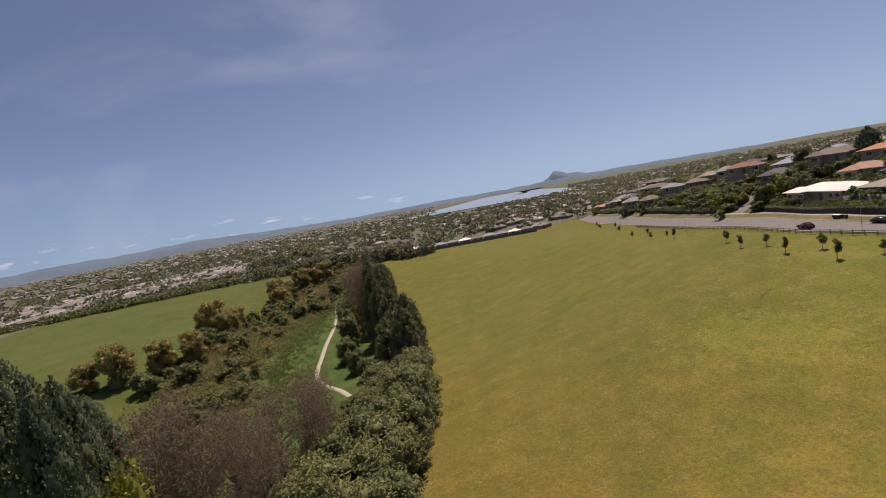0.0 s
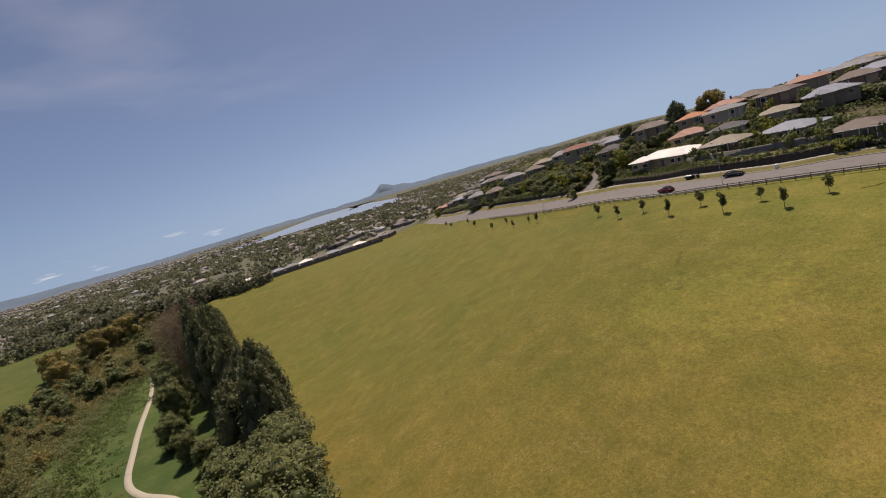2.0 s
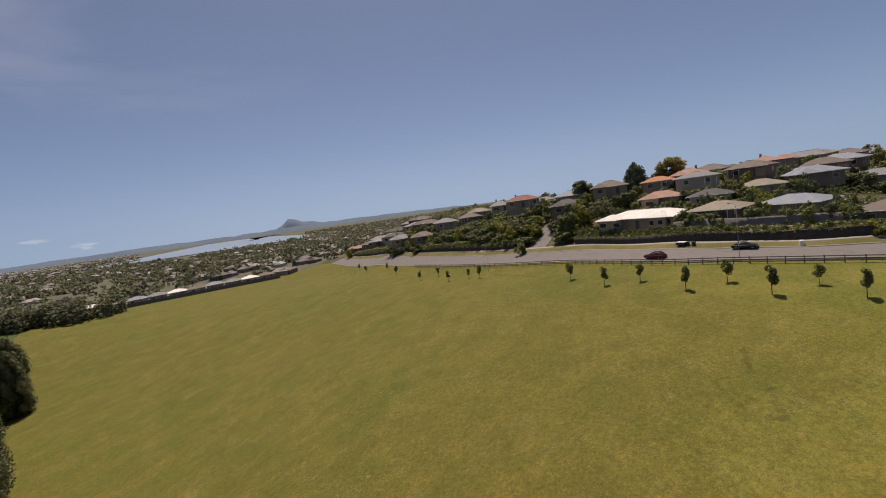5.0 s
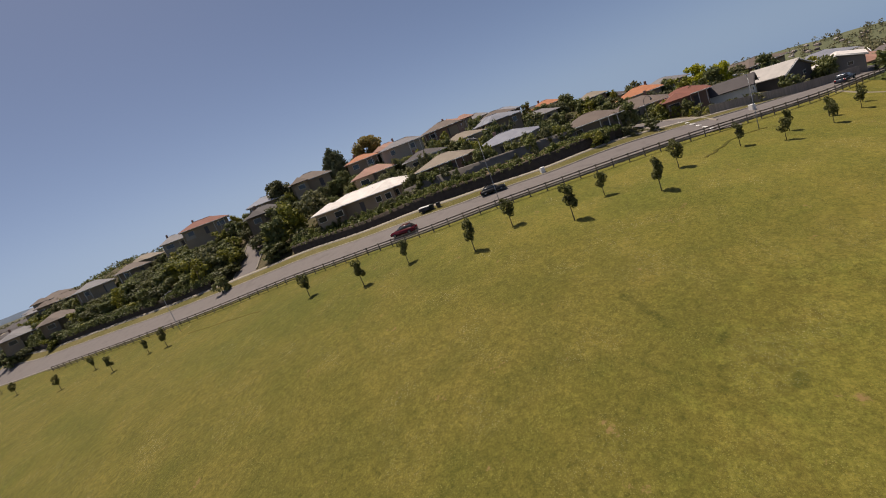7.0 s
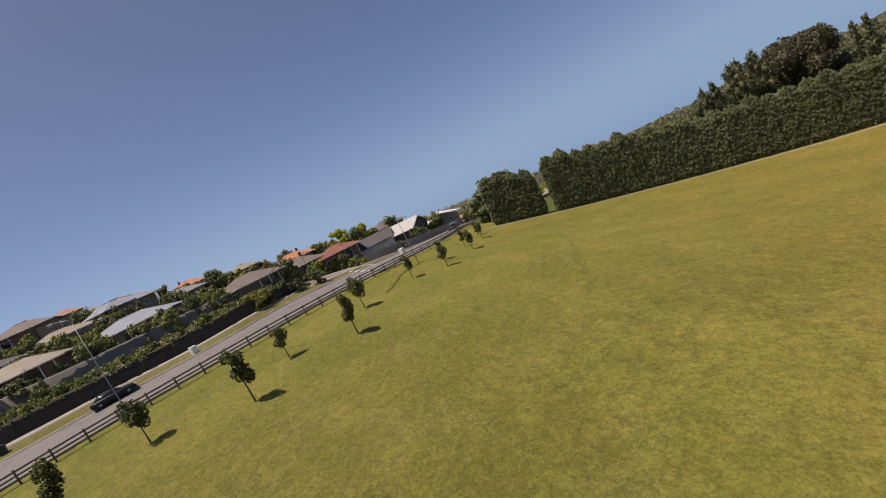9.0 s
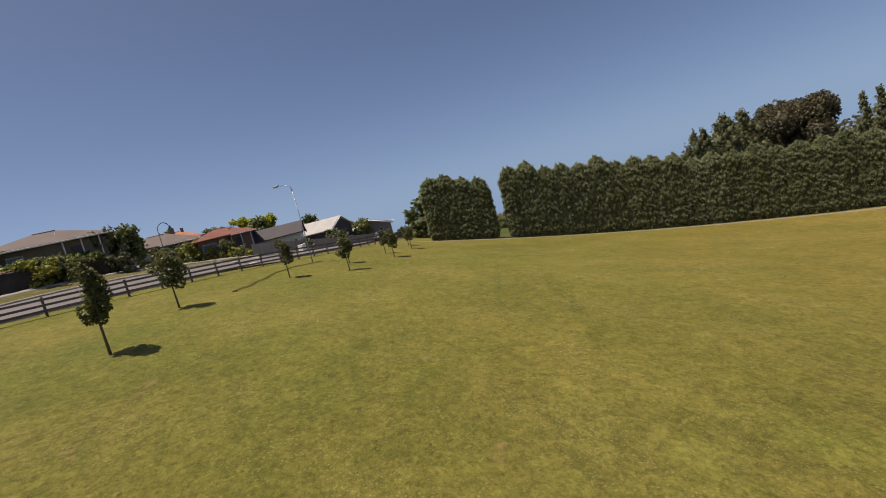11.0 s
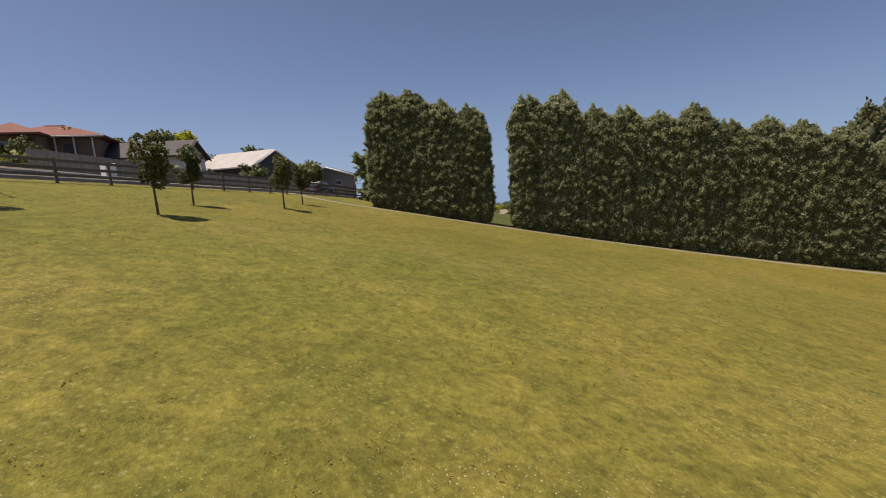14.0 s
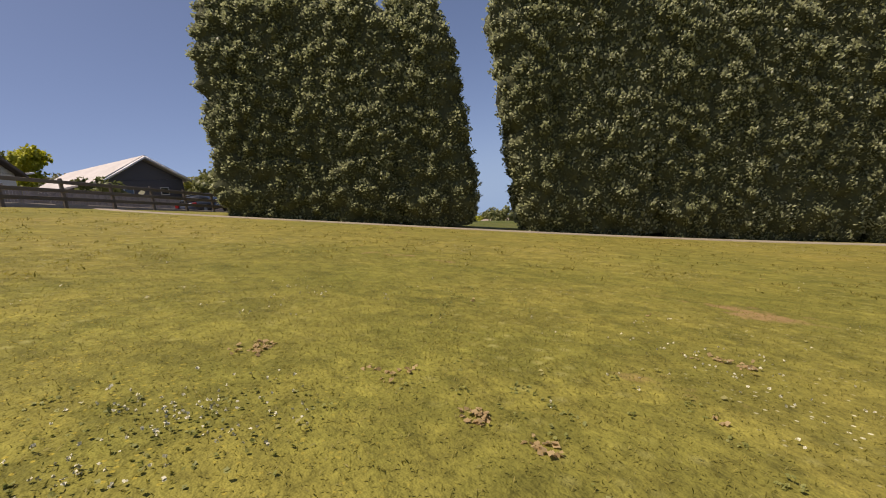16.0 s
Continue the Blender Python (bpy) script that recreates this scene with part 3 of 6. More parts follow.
kind[(cy < 400) & (cy > -60) & (cx >= road_x + 1.5) & (cx < 420)] = 3
back = np.interp(cx, HEDGE_LINE[::-1, 0], HEDGE_LINE[::-1, 1], -60, 45) - 1.8
kind[(cy < back) & (cx > 40) & (cx < 220)] = 2
land.polygons.foreach_set("material_index", kind.astype(np.int32))
land.polygons.foreach_set("use_smooth", np.ones(len(kind), bool))
for k in ("field", "lush", "paddock", "garden", "plain", "scrubland"):
    land.materials.append(M[k])
tagged(part("ground", land, None), "mown olive grass field, gully and gardens in one sheet", "ground", kind="structure")

# road, kerbs, verges, footpath
tagged(part("road", strip(FENCE, [1.9, 4.2, 6.5, 8.9], [0.06, 0.12, 0.12, 0.06]), M["asphalt"]), "grey asphalt suburban road running past the field", "road", kind="structure")
for o in (1.7, 8.9):
    tagged(part("kerb", strip(FENCE, [o, o + 0.02, o + 0.2, o + 0.22], [-0.1, 0.2, 0.2, -0.1]), M["concrete"]), "pale concrete kerb along the road", "kerb", kind="structure")
tagged(part("verge", strip(FENCE, [9.1, 10.5, 11.5], [0.17, 0.2, 0.17]), M["verge"]), "strip of grass between kerb and footpath", "verge", kind="structure")
tagged(part("pavement", strip(FENCE, [11.5, 11.52, 12.4, 12.42], [0.0, 0.24, 0.24, 0.0]), M["concrete"]), "pale concrete footpath along the road", "footpath", kind="structure")
SIDE = [curve([(94, 158), (100, 161.5), (108, 165), (120, 170), (140, 180)]), curve([(101.5, 70.4), (107.5, 72.2), (114, 73.6), (121, 76.8), (128, 82.5), (138, 88)])]
for line, half in zip(SIDE, (2.9, 4.0)):
    tagged(part("side_road", strip(line, [-half, 0, half], [0.10, 0.16, 0.10]), M["asphalt"]), "grey asphalt side street climbing between the houses", "road", kind="structure")
    for o in (-half - 0.3, half + 0.1):
        tagged(part("kerb", strip(line[5:], [o, o + 0.02, o + 0.2, o + 0.22], [-0.1, 0.26, 0.26, -0.1]), M["concrete"]), "pale concrete kerb of the side street", "kerb", kind="structure")
PATH_LINE = beside(curve([(128, 51), (119, 49.2), (112.5, 48.4), (109, 46.0), (105.7, 41.2), (102, 36), (96.6, 28.2), (92.6, 23.4), (84.5, 15.5), (74.5, 8), (60, -3), (44, -15)], 0.7), -1.0)
tagged(part("footpath", strip(PATH_LINE, [-0.3, -0.26, 0.4, 0.44], [-0.04, 0.03, 0.03, -0.04]), M["dullgravel"]), "narrow pale gravel path along the hedge", "path", kind="structure")
tagged(part("gravel_patch", strip(curve([(70.0, 6.6), (68.5, 5.4), (65.5, 3.0), (61.0, -0.6), (55, -5)], 0.7), [-1.2, -1.1, -0.3, 0.7, 0.8], [-0.04, 0.04, 0.06, 0.04, -0.04]), M["gravel"]), "pale gravel patch at the end of the hedge", "path", kind="structure")
GULLY_PATH = curve([(-22, 97), (-29.5, 110.6), (-38, 126), (-46.3, 136), (-51, 145.5), (-54, 164), (-60, 201), (-67.5, 239), (-79, 296)])
tagged(part("footpath", strip(GULLY_PATH, [-0.8, -0.7, 0.7, 0.8], [-0.1, 0.12, 0.12, -0.1]), M["gravel"]), "winding pale gravel path through the gully", "path", kind="structure")

# ---------------------------------------------------------------- plants
def hearts(C, R, squash, shrink=0.72):
    """Closed leafy hearts inside the lumps of a crown, so that no light falls right through."""
    a = np.linspace(0, 2 * np.pi, 6, endpoint=False)
    ring = [np.stack([np.sin(t) * np.cos(a + 0.4 * k), np.sin(t) * np.sin(a + 0.4 * k), np.full(6, np.cos(t))], 1) for k, t in enumerate(np.linspace(0.3, np.pi - 0.3, 4))]
    unit = np.concatenate(ring)
    I0 = np.arange(24).reshape(4, 6)
    F0 = np.stack([I0[:-1], np.roll(I0[:-1], -1, 1), np.roll(I0[1:], -1, 1), I0[1:]], 2).reshape(-1, 4)
    V, F = [], []
    for k, (c, q) in enumerate(zip(np.array(C), R)):
        V.append(c + unit * q * shrink * np.array([1, 1, squash]) * (1 + 0.12 * np.sin(np.arange(24) * 2.7 + k))[:, None])
        F.append(F0[:, ::-1] + 24 * k)
    return np.concatenate(V), np.concatenate(F)


def crown(bm_pts, size, mat, parent, per=4, spread=0.8, slim=0.42, name="crown", lumps=None):
    V, F = leaves(*bm_pts, size, per, spread, slim)
    if lumps:
        V1, F1 = hearts(*lumps)
        V, F = np.concatenate([V, V1]), np.concatenate([F, F1 + len(V)])
    return part(name, quads(name, V, F), mat, parent)


def trunk_of(parent, h, r, limbs, lean=0.0, mat="bark"):
    """A tapered trunk with limbs, as (height, length, bearing, rise)."""
    bm = bmesh.new()
    tube(bm, [(0, 0, -0.4), (lean * 0.3, 0, h * 0.35), (lean, 0, h)], [r * 1.25, r * 0.85, r * 0.25], 8)
    for z, length, a, rise in limbs:
        x0 = lean * z / h
        d = Vector((math.cos(a), math.sin(a), rise)).normalized()
        p = Vector((x0, 0, z))
        tube(bm, [p, p + d * length * 0.5 + Vector((0, 0, 0.05 * length)), p + d * length], [r * 0.45, r * 0.3, r * 0.1], 5)
    return part("trunk", bm, M[mat], parent)


def young_tree(seed, h=3.3):
    r = np.random.default_rng(seed)
    t = thing("young_tree", "young street tree with a small green crown on mown grass", "tree", "young trees along the road")
    limbs = [(h * r.uniform(0.4, 0.8), h * 0.22, a, 0.9) for a in r.uniform(0, 6.3, 9)]
    trunk_of(t, h * 0.9, 0.05, limbs, r.uniform(-0.08, 0.08))
    C, R = [], []
    for k in range(15):
        z = h * r.uniform(0.42, 0.97)
        w = 0.26 * h * math.sin(math.pi * min(1, (z / h - 0.34) / 0.7)) ** 0.6
        a = r.uniform(0, 6.3)
        C.append((w * r.uniform(0.1, 0.85) * math.cos(a), w * r.uniform(0.1, 0.85) * math.sin(a), z))
        R.append(h * r.uniform(0.055, 0.105))
    P, N = blobs(C, R, 80, r, 1.1)
    crown((P, N), 0.13, M["oakleaf"], t, 3, 1.0, 0.42)
    return t


def heap_tree(name, label, seed, h, w, mat, leaf, trunk=0.25, squash=0.9, lumps=26, low=0.18, density=5.0, top=0.55, slim=0.42, cat="tree", group=""):
    """A broad tree or shrub: lumps of foliage heaped round limbs, with an uneven outline."""
    r = np.random.default_rng(seed)
    t = thing(name, label, cat, group)
    C, R, limbs = [], [], []
    for k in range(lumps):
        f = r.uniform(low, 1.0)
        wide = w * math.sqrt(max(0.02, 1 - ((f - top) / (1.02 - low)) ** 2 * 1.6)) * 0.5
        a, q = r.uniform(0, 6.3), math.sqrt(r.uniform(0.05, 1)) * wide * 0.85
        C.append((q * math.cos(a), q * math.sin(a), h * f * 0.93))
        R.append(w * r.uniform(0.10, 0.19))
        if k % 3 == 0 and trunk:
            limbs.append((h * f * 0.55, max(0.3, q), a, 0.8))
    if trunk:
        trunk_of(t, h * 0.75, trunk, limbs)
    P, N = blobs(C, R, density, r, squash)
    ok = P[:, 2] > 0.05
    crown((P[ok], N[ok]), leaf, M[mat], t, 3, 0.85, slim, "crown" if trunk else "foliage", (C, R, squash) if slim > 0.2 else None)
    return t


def spire_tree(name, label, seed, h, w, mat, leaf, density=6.0, bare=0.05, group="", pointed=1.0, cat="tree"):
    """A tall narrow conifer: tufts over a ragged spindle of branches."""
    r = np.random.default_rng(seed)
    t = thing(name, label, cat, group)
    limbs = [(h * z, w * 0.36 * (1 - z), a, 0.5) for z, a in zip(r.uniform(0.12, 0.75, 12), r.uniform(0, 6.3, 12))]
    trunk_of(t, h * 0.95, w * 0.07, limbs)
    C, R = [], []
    n = int(h * 4.2)
    for k in range(n):
        f = bare + (1 - bare) * k / n
        wide = w * 0.5 * (min(1, (f - bare) * 5 + 0.35)) * (1 - f ** (1.6 * pointed + 0.6)) ** 0.75
        a = k * 2.4 + r.uniform(-0.5, 0.5)
        q = wide * r.uniform(0.35, 0.95)
        C.append((q * math.cos(a), q * math.sin(a), h * f))
        R.append(max(0.35, wide * r.uniform(0.28, 0.5)))
    P, N = blobs(C, R, density, r, 1.5)
    N = N + np.array([0, 0, 0.7])
    crown((P, N), leaf, M[mat], t, 3, 0.6, 0.3, "crown", (C, R, 1.5))
    return t


def hedge_tree(seed, h, w, d):
    """One clipped conifer of the tall hedge: a core painted shade-dark under clumped sprays, flat in front (-y), ragged
    on top.
    """
    r = np.random.default_rng(seed)
    t = thing("hedge_conifer", "tall dense clipped conifer in a dark green hedge row", "hedge", "conifers of the tall hedge")
    n_a, n_z = 64, 84
    crest = r.uniform(0.62, 0.74)
    spires = [(r.uniform(3.6, 5.8), r.uniform(0.25, 0.7), r.uniform(0.1, 0.5)) for _ in range(3)]

    def radius(a, f):
        ca, sa = np.cos(a), np.sin(a)
        lean = 1 - 0.42 * np.clip(f, 0, 0.8)
        q = 1.0 / (np.abs(ca / (w / 2)) ** 5 + np.abs(sa / (d / 2 * lean)) ** 5) ** 0.2
        taper = np.clip(1 - np.clip((f - crest) / (1.03 - crest), 0, 1) ** 3.4, 0.0, 1) * np.clip(0.80 + f * 1.8, 0, 1)
        return q * taper

    bump = [(r.uniform(0, 6.3), r.uniform(0.05, 0.98), r.uniform(0.2, 0.5), r.uniform(0.03, 0.09), r.uniform(-0.30, 0.30)) for _ in range(60)]

    def lumpy(a, f):
        k = 0
        for b, g, sa, sf, amp in bump:
            da = np.abs((a - b + np.pi) % (2 * np.pi) - np.pi)
            k = k + amp * np.exp(-(da / sa) ** 2 - ((f - g) / sf) ** 2)
        return k * 0.45

    def tufted(a, f):
        """Radius with rounded tufts about half a metre wide, and the way each tuft faces."""
        q = np.maximum(radius(a, f) + lumpy(a, f), 0.05)
        P = np.stack([q * np.cos(a), q * np.sin(a), f * h], 1) * np.array([2.3, 2.3, 2.1]) + np.array([seed * 7.3, 0.0, seed * 3.1])
        dist, out = np.zeros(len(P)), np.zeros((len(P), 3))
        for i, p in enumerate(P):
            ds, ms = noise.voronoi(Vector(p))
            dist[i], out[i] = ds[0], p - np.array(ms[0])
        return np.maximum(q + 0.22 - 0.52 * dist, 0.03), out, dist

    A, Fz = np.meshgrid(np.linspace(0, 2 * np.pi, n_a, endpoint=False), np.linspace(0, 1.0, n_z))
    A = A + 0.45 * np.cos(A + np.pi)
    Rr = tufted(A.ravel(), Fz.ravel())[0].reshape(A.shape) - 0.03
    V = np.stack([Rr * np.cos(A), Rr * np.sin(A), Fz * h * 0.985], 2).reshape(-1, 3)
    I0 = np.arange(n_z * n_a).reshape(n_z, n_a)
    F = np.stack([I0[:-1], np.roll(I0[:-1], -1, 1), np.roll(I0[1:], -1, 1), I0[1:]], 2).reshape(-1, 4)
    part("core", quads("core", V, F), M["hedgecore"], t, "dense inner foliage, painted dark as the shade between tufts")
    # sprays of small leaves over the tufts, thicker on the front
    n = int(200 * 2 * (w + d) * h)
    a, f = r.uniform(0, 2 * np.pi, n), r.uniform(0.0, 1.0, n)
    keep = (np.sin(a) < 0.15) | (r.random(n) < 0.2)
    a, f = a[keep], f[keep]
    q, out, dist = tufted(a, f)
    keep = r.random(len(a)) < 1.3 - 1.35 * dist
    a, f, q, out = a[keep], f[keep], q[keep], out[keep]
    P = np.stack([q * np.cos(a), q * np.sin(a), 0.03 + f * h * 0.985], 1) + r.normal(size=(len(a), 3)) * 0.025
    N = out * 1.3 + np.stack([0.8 * np.cos(a), 0.8 * np.sin(a), np.full(len(a), 0.75)], 1)
    V, F = leaves(P, N, 0.108, 1, 0.5, 0.42, r, 0.1)
    # ragged young leaders standing above the top
    for b, s, up in spires:
        g = r.uniform(0, 1, 170)
        q = 0.26 * (1 - g) * np.sqrt(r.uniform(0, 1, 170)) + 0.03
        e = r.uniform(0, 6.3, 170)
        k = radius(np.array([b]), np.array([0.9]))[0] * s
        P = np.stack([k * math.cos(b) + q * np.cos(e), k * math.sin(b) + q * np.sin(e), h * 0.93 + g * (0.4 + up)], 1)
        v, c = leaves(P, np.stack([np.cos(e), np.sin(e), np.full(170, 0.9)], 1), 0.15, 1, 0.4, 0.38, r, 0.0)
        F = np.concatenate([F, c + len(V)])
        V = np.concatenate([V, v])
    part("foliage", quads("foliage", V, F), M["hedgeleaf"], t)
    return t


# the tall hedge in two runs with a gap between them
HEDGE = beside(HEDGE_LINE, 1.25)
cast = [hedge_tree(40 + k, 9.3, 3.2, 2.6) for k in range(5)]
arc = np.r_[0, np.cumsum(np.linalg.norm(np.diff(HEDGE, axis=0), axis=1))]
tang = np.gradient(HEDGE, axis=0)
gap0 = arc[np.argmin(np.linalg.norm(HEDGE_LINE - np.array([104.4, 39.5]), axis=1))]
gap1 = arc[np.argmin(np.linalg.norm(HEDGE_LINE - np.array([102.9, 37.4]), axis=1))]
spots = list(np.linspace(2.4, gap0 - 0.6, 4)) + list(np.arange(gap1 + 1.5, arc[np.argmin(np.linalg.norm(HEDGE_LINE - np.array([68.5, 3.4]), axis=1))], 2.35))
used = set()
for k, s in enumerate(spots):
    i = int(np.argmin(np.abs(arc - s)))
    x, y = HEDGE[i]
    g = (k * 3 + k // 5) % 5
    m = pose(x, y, gz(x, y) - 0.05, 0, 0, math.degrees(math.atan2(tang[i, 1], tang[i, 0])))
    high = (0.955 if s < gap0 else 1.08 if s < gap1 + 22 else 1.0) + 0.06 * math.sin(k * 2.3) * math.cos(k * 0.7)
    m = m @ Matrix.Diagonal((1.0 + 0.05 * math.sin(k * 1.7), 1.0 + 0.05 * math.cos(k * 2.9), high, 1))
    if g not in used:
        used.add(g)
        cast[g].matrix_basis = m
    else:
        copy_thing(cast[g], Matrix.Identity(4)).matrix_basis = m

# young trees beside the road
YOUNG = [(74.0, 188.2, 0.9), (79, 185, 0.8), (74.5, 172.3, 0.9), (78, 166.8, 0.8), (78.0, 161.6, 1.05), (74.9, 126.1, 1.0), (71.5, 115.0, 1.02), (74.5, 109.8, 0.92),
         (72.0, 100.3, 1.12), (77.2, 96.7, 1.0), (74.1, 89.5, 1.2), (80.2, 86.2, 0.85), (77.8, 80.6, 1.1), (85.3, 77.7, 1.0), (89.9, 70.3, 0.86), (89.3, 65.9, 0.80), (93.6, 64.2, 0.80),
         (94.1, 59.6, 0.80), (98.5, 58.4, 0.74), (100.4, 54.3, 0.80), (104.6, 52.4, 0.72), (79, 215, 0.9), (84, 233, 0.9), (83, 254, 0.9), (89, 277, 0.9)]
cast = [young_tree(60 + k) for k in range(4)]
for k, (x, y, s) in enumerate(YOUNG):
    m = pose(x, y, gz(x, y), 0, 0, k * 77) @ Matrix.Scale(s, 4)
    if k < 4:
        cast[k].matrix_basis = m
    else:
        copy_thing(cast[k % 4], Matrix.Identity(4)).matrix_basis = m


def plant(cast, places, turn=67, lift=0.0):
    """Sets copies of the given plants out at (x, y, height factor, width factor)."""
    n = len(cast)
    for k, (x, y, s, w) in enumerate(places):
        m = pose(x, y, gz(x, y) - 0.1 + lift, 0, 0, k * turn) @ Matrix.Diagonal((w, w, s, 1))
        if k < n:
            cast[k].matrix_basis = m
        else:
            copy_thing(cast[k % n], Matrix.Identity(4)).matrix_basis = m


# gully trees: a bushy belt along the field, tall dark cypresses, scrub on the far bank
belt = [heap_tree("gully_tree", "bushy olive green tree in the belt along the field", 90 + k, 13, 9.5, ["oliveleaf", "shrubleaf", "oliveleaf"][k], 0.31, 0.3, 1.0, 46, 0.04, 3.6, 0.45, group="tree belt beside the field") for k in range(3)]
RB = random.Random(3)
places = []
for k in range(12):
    y = 42 + k * 5.6
    east = np.interp(y, [40, 77, 96, 106], [-15.5, -13.2, -12.6, -13.4])
    places.append((east + RB.uniform(-0.6, 0.4), y, RB.uniform(0.78, 1.0) * (0.85 if y < 60 else 1.0), RB.uniform(0.85, 1.05)))
    places.append((east - 7 + RB.uniform(-1, 1), y + 2.5, RB.uniform(0.7, 0.95), RB.uniform(0.85, 1.1)))
    if 60 < y < 100:
        places.append((east - 13 + RB.uniform(-1, 1), y + 1, RB.uniform(0.45, 0.7), RB.uniform(0.7, 0.9)))
places += [(-27, 122, 0.5, 0.6), (-31, 131, 0.5, 0.6), (-36, 140, 0.6, 0.7), (-41, 152, 0.7, 0.8), (-44, 170, 0.9, 0.9), (-46, 186, 1.0, 1.0), (-52, 205, 1.0, 1.1), (-58, 226, 0.9, 1.0)]
plant(belt, places)
plant([spire_tree("cypress_tree", "tall dark green cypress at the edge of the field", 80 + k, 22, 9.5, "darkleaf", 0.42, 3.2, 0.0, "cypresses along the field", 1.9) for k in range(3)],
      [(-15.2, 110, 0.95, 0.9), (-14.6, 116.5, 1.05, 0.9), (-17.5, 122, 1.0, 0.9), (-20.5, 115, 0.85, 0.9), (-23, 146, 1.05, 0.9), (-27, 152, 1.1, 0.95), (-25.5, 160, 1.15, 0.9), (-31, 165, 1.25, 0.95), (-29, 175, 1.35, 0.95), (-35, 184, 1.4, 1.0), (-40, 212, 1.3, 1.1), (-46, 232, 1.2, 1.2), (-37, 240, 0.9, 1.0), (-41, 262, 0.9, 1.0)])
plant([heap_tree("flowering_shrub", "golden-flowered shrub on the gully bank", 100 + k, 9, 9, "gorse", 0.36, 0.25, 0.9, 40, 0.08, 3.6, group="golden shrubs") for k in range(3)],
      [(-117, 149, 1.45, 1.25), (-107, 156, 1.25, 1.15), (-99, 163, 1.35, 1.15), (-126, 145, 1.0, 1.0), (-117, 214, 1.75, 1.4), (-124, 218, 1.2, 1.2), (-108, 207, 1.2, 1.1), (-113, 226, 1.3, 1.2), (-116, 292, 1.5, 1.5), (-105, 311, 1.5, 1.4), (-93, 326, 1.5, 1.5), (-110, 281, 1.2, 1.2), (-99, 320, 1.3, 1.3)])
plant([heap_tree("bank_tree", "olive tree among the scrub of the gully bank", 104 + k, 8, 8, "shrubleaf", 0.5, 0.2, 0.9, 30, 0.06, 2.2, group="bank trees") for k in range(2)],
      [(-103, 172, 0.9, 1.1), (-108, 190, 0.8, 1.0), (-99, 184, 0.7, 0.9), (-112, 240, 0.9, 1.1), (-108, 256, 0.9, 1.2), (-102, 270, 0.9, 1.1), (-94, 148, 0.8, 1.0), (-104, 142, 0.9, 1.1), (-70, 132, 0.7, 0.8), (-74, 142, 0.6, 0.7), (-78, 120, 0.8, 0.9), (-82, 152, 0.7, 0.8), (-88, 172, 0.9, 0.9), (-92, 226, 0.9, 1.0), (-76, 104, 0.9, 1.0), (-70, 92, 1.0, 1.1), (-90, 250, 1.0, 1.2), (-84, 262, 1.0, 1.2), (-98, 238, 1.0, 1.2), (-66, 80, 1.0, 1.2), (-78, 292, 0.9, 1.2), (-68, 302, 1.0, 1.2)])
plant([heap_tree("bare_tree", "leafless reddish brown twiggy tree", 110 + k, 20, 9, "rust", 0.34, 0.35, 1.5, 80, 0.08, 4.2, 0.5, 0.12, group="bare red trees") for k in range(2)],
      [(-33, 86, 0.85, 0.9), (-37, 78, 0.9, 1.0), (-41, 70, 0.95, 1.0), (-30, 82, 0.9, 0.8), (-27, 74, 0.9, 0.8), (-25.5, 66, 1.0, 0.8), (-39, 53, 1.3, 1.1), (-33.5, 46, 1.36, 1.0), (-30.5, 47, 1.18, 0.8), (-27.5, 52, 1.0, 0.8), (-30, 58, 0.93, 0.8), (-36, 64, 1.0, 0.9), (-44, 204, 1.5, 1.6), (-50, 225, 1.5, 1.6), (-38, 194, 1.6, 1.4), (-55, 246, 1.3, 1.6)])
plant([spire_tree("pine_tree", "dark blue-green pine above the gully", 120 + k, 30, 15, "pineleaf", 0.5, 3.6, 0.05, "pines", 1.2) for k in range(2)],
      [(-48, 43, 1.24, 0.66), (-54, 51, 1.22, 0.7), (-42, 42, 1.08, 0.5), (-49, 52, 1.06, 0.55), (-56.3, 38.8, 1.25, 0.85), (-60, 52, 1.1, 1.0), (-84, 92, 0.8, 0.9), (-90, 98, 0.7, 0.9)])
plant([heap_tree("pale_bush", "pale lime green bush below the trees", 130, 12, 9, "brightleaf", 0.4, 0.25, 0.9, 30, 0.1, 4.5)], [(-30.5, 33.5, 2.1, 0.9)])


def scrub(name, label, n, where, seed, mat, rad, leaf=0.34, dens=5.0):
    """Uncountable low bushes over a stretch of land, in one mesh."""
    r = np.random.default_rng(seed)
    P, N = [], []
    for _ in range(n):
        x, y = where(r)
        q = r.uniform(*rad)
        k = int(dens * 6.3 * q * q) + 5
        u = r.normal(size=(k, 3))
        u[:, 2] = np.abs(u[:, 2])
        u /= np.linalg.norm(u, axis=1)[:, None]
        P.append(np.array([x, y, gz(x, y)]) + u * q * np.array([1, 1, r.uniform(0.7, 1.3)]) * r.uniform(0.8, 1.05, (k, 1)))
        N.append(u)
    V, F = leaves(np.concatenate(P), np.concatenate(N), leaf, 2, 0.8, 0.42, r)
    return tagged(part(name, quads(name, V, F), M[mat]), label, "scrub", kind="stuff")


def bank_spot(r, a=0.0, b=1.0):
    y = r.uniform(75, 330)
    w = np.interp(y, [60, 125, 159, 237, 267, 305, 400], [-60, -66, -74, -86, -74, -77, -90])
    k = np.interp(y, [60, 136, 160, 197, 217, 300, 360], [-84, -98, -106, -104, -114, -118, -135])
    return w + (k - w) * r.uniform(a, b), y


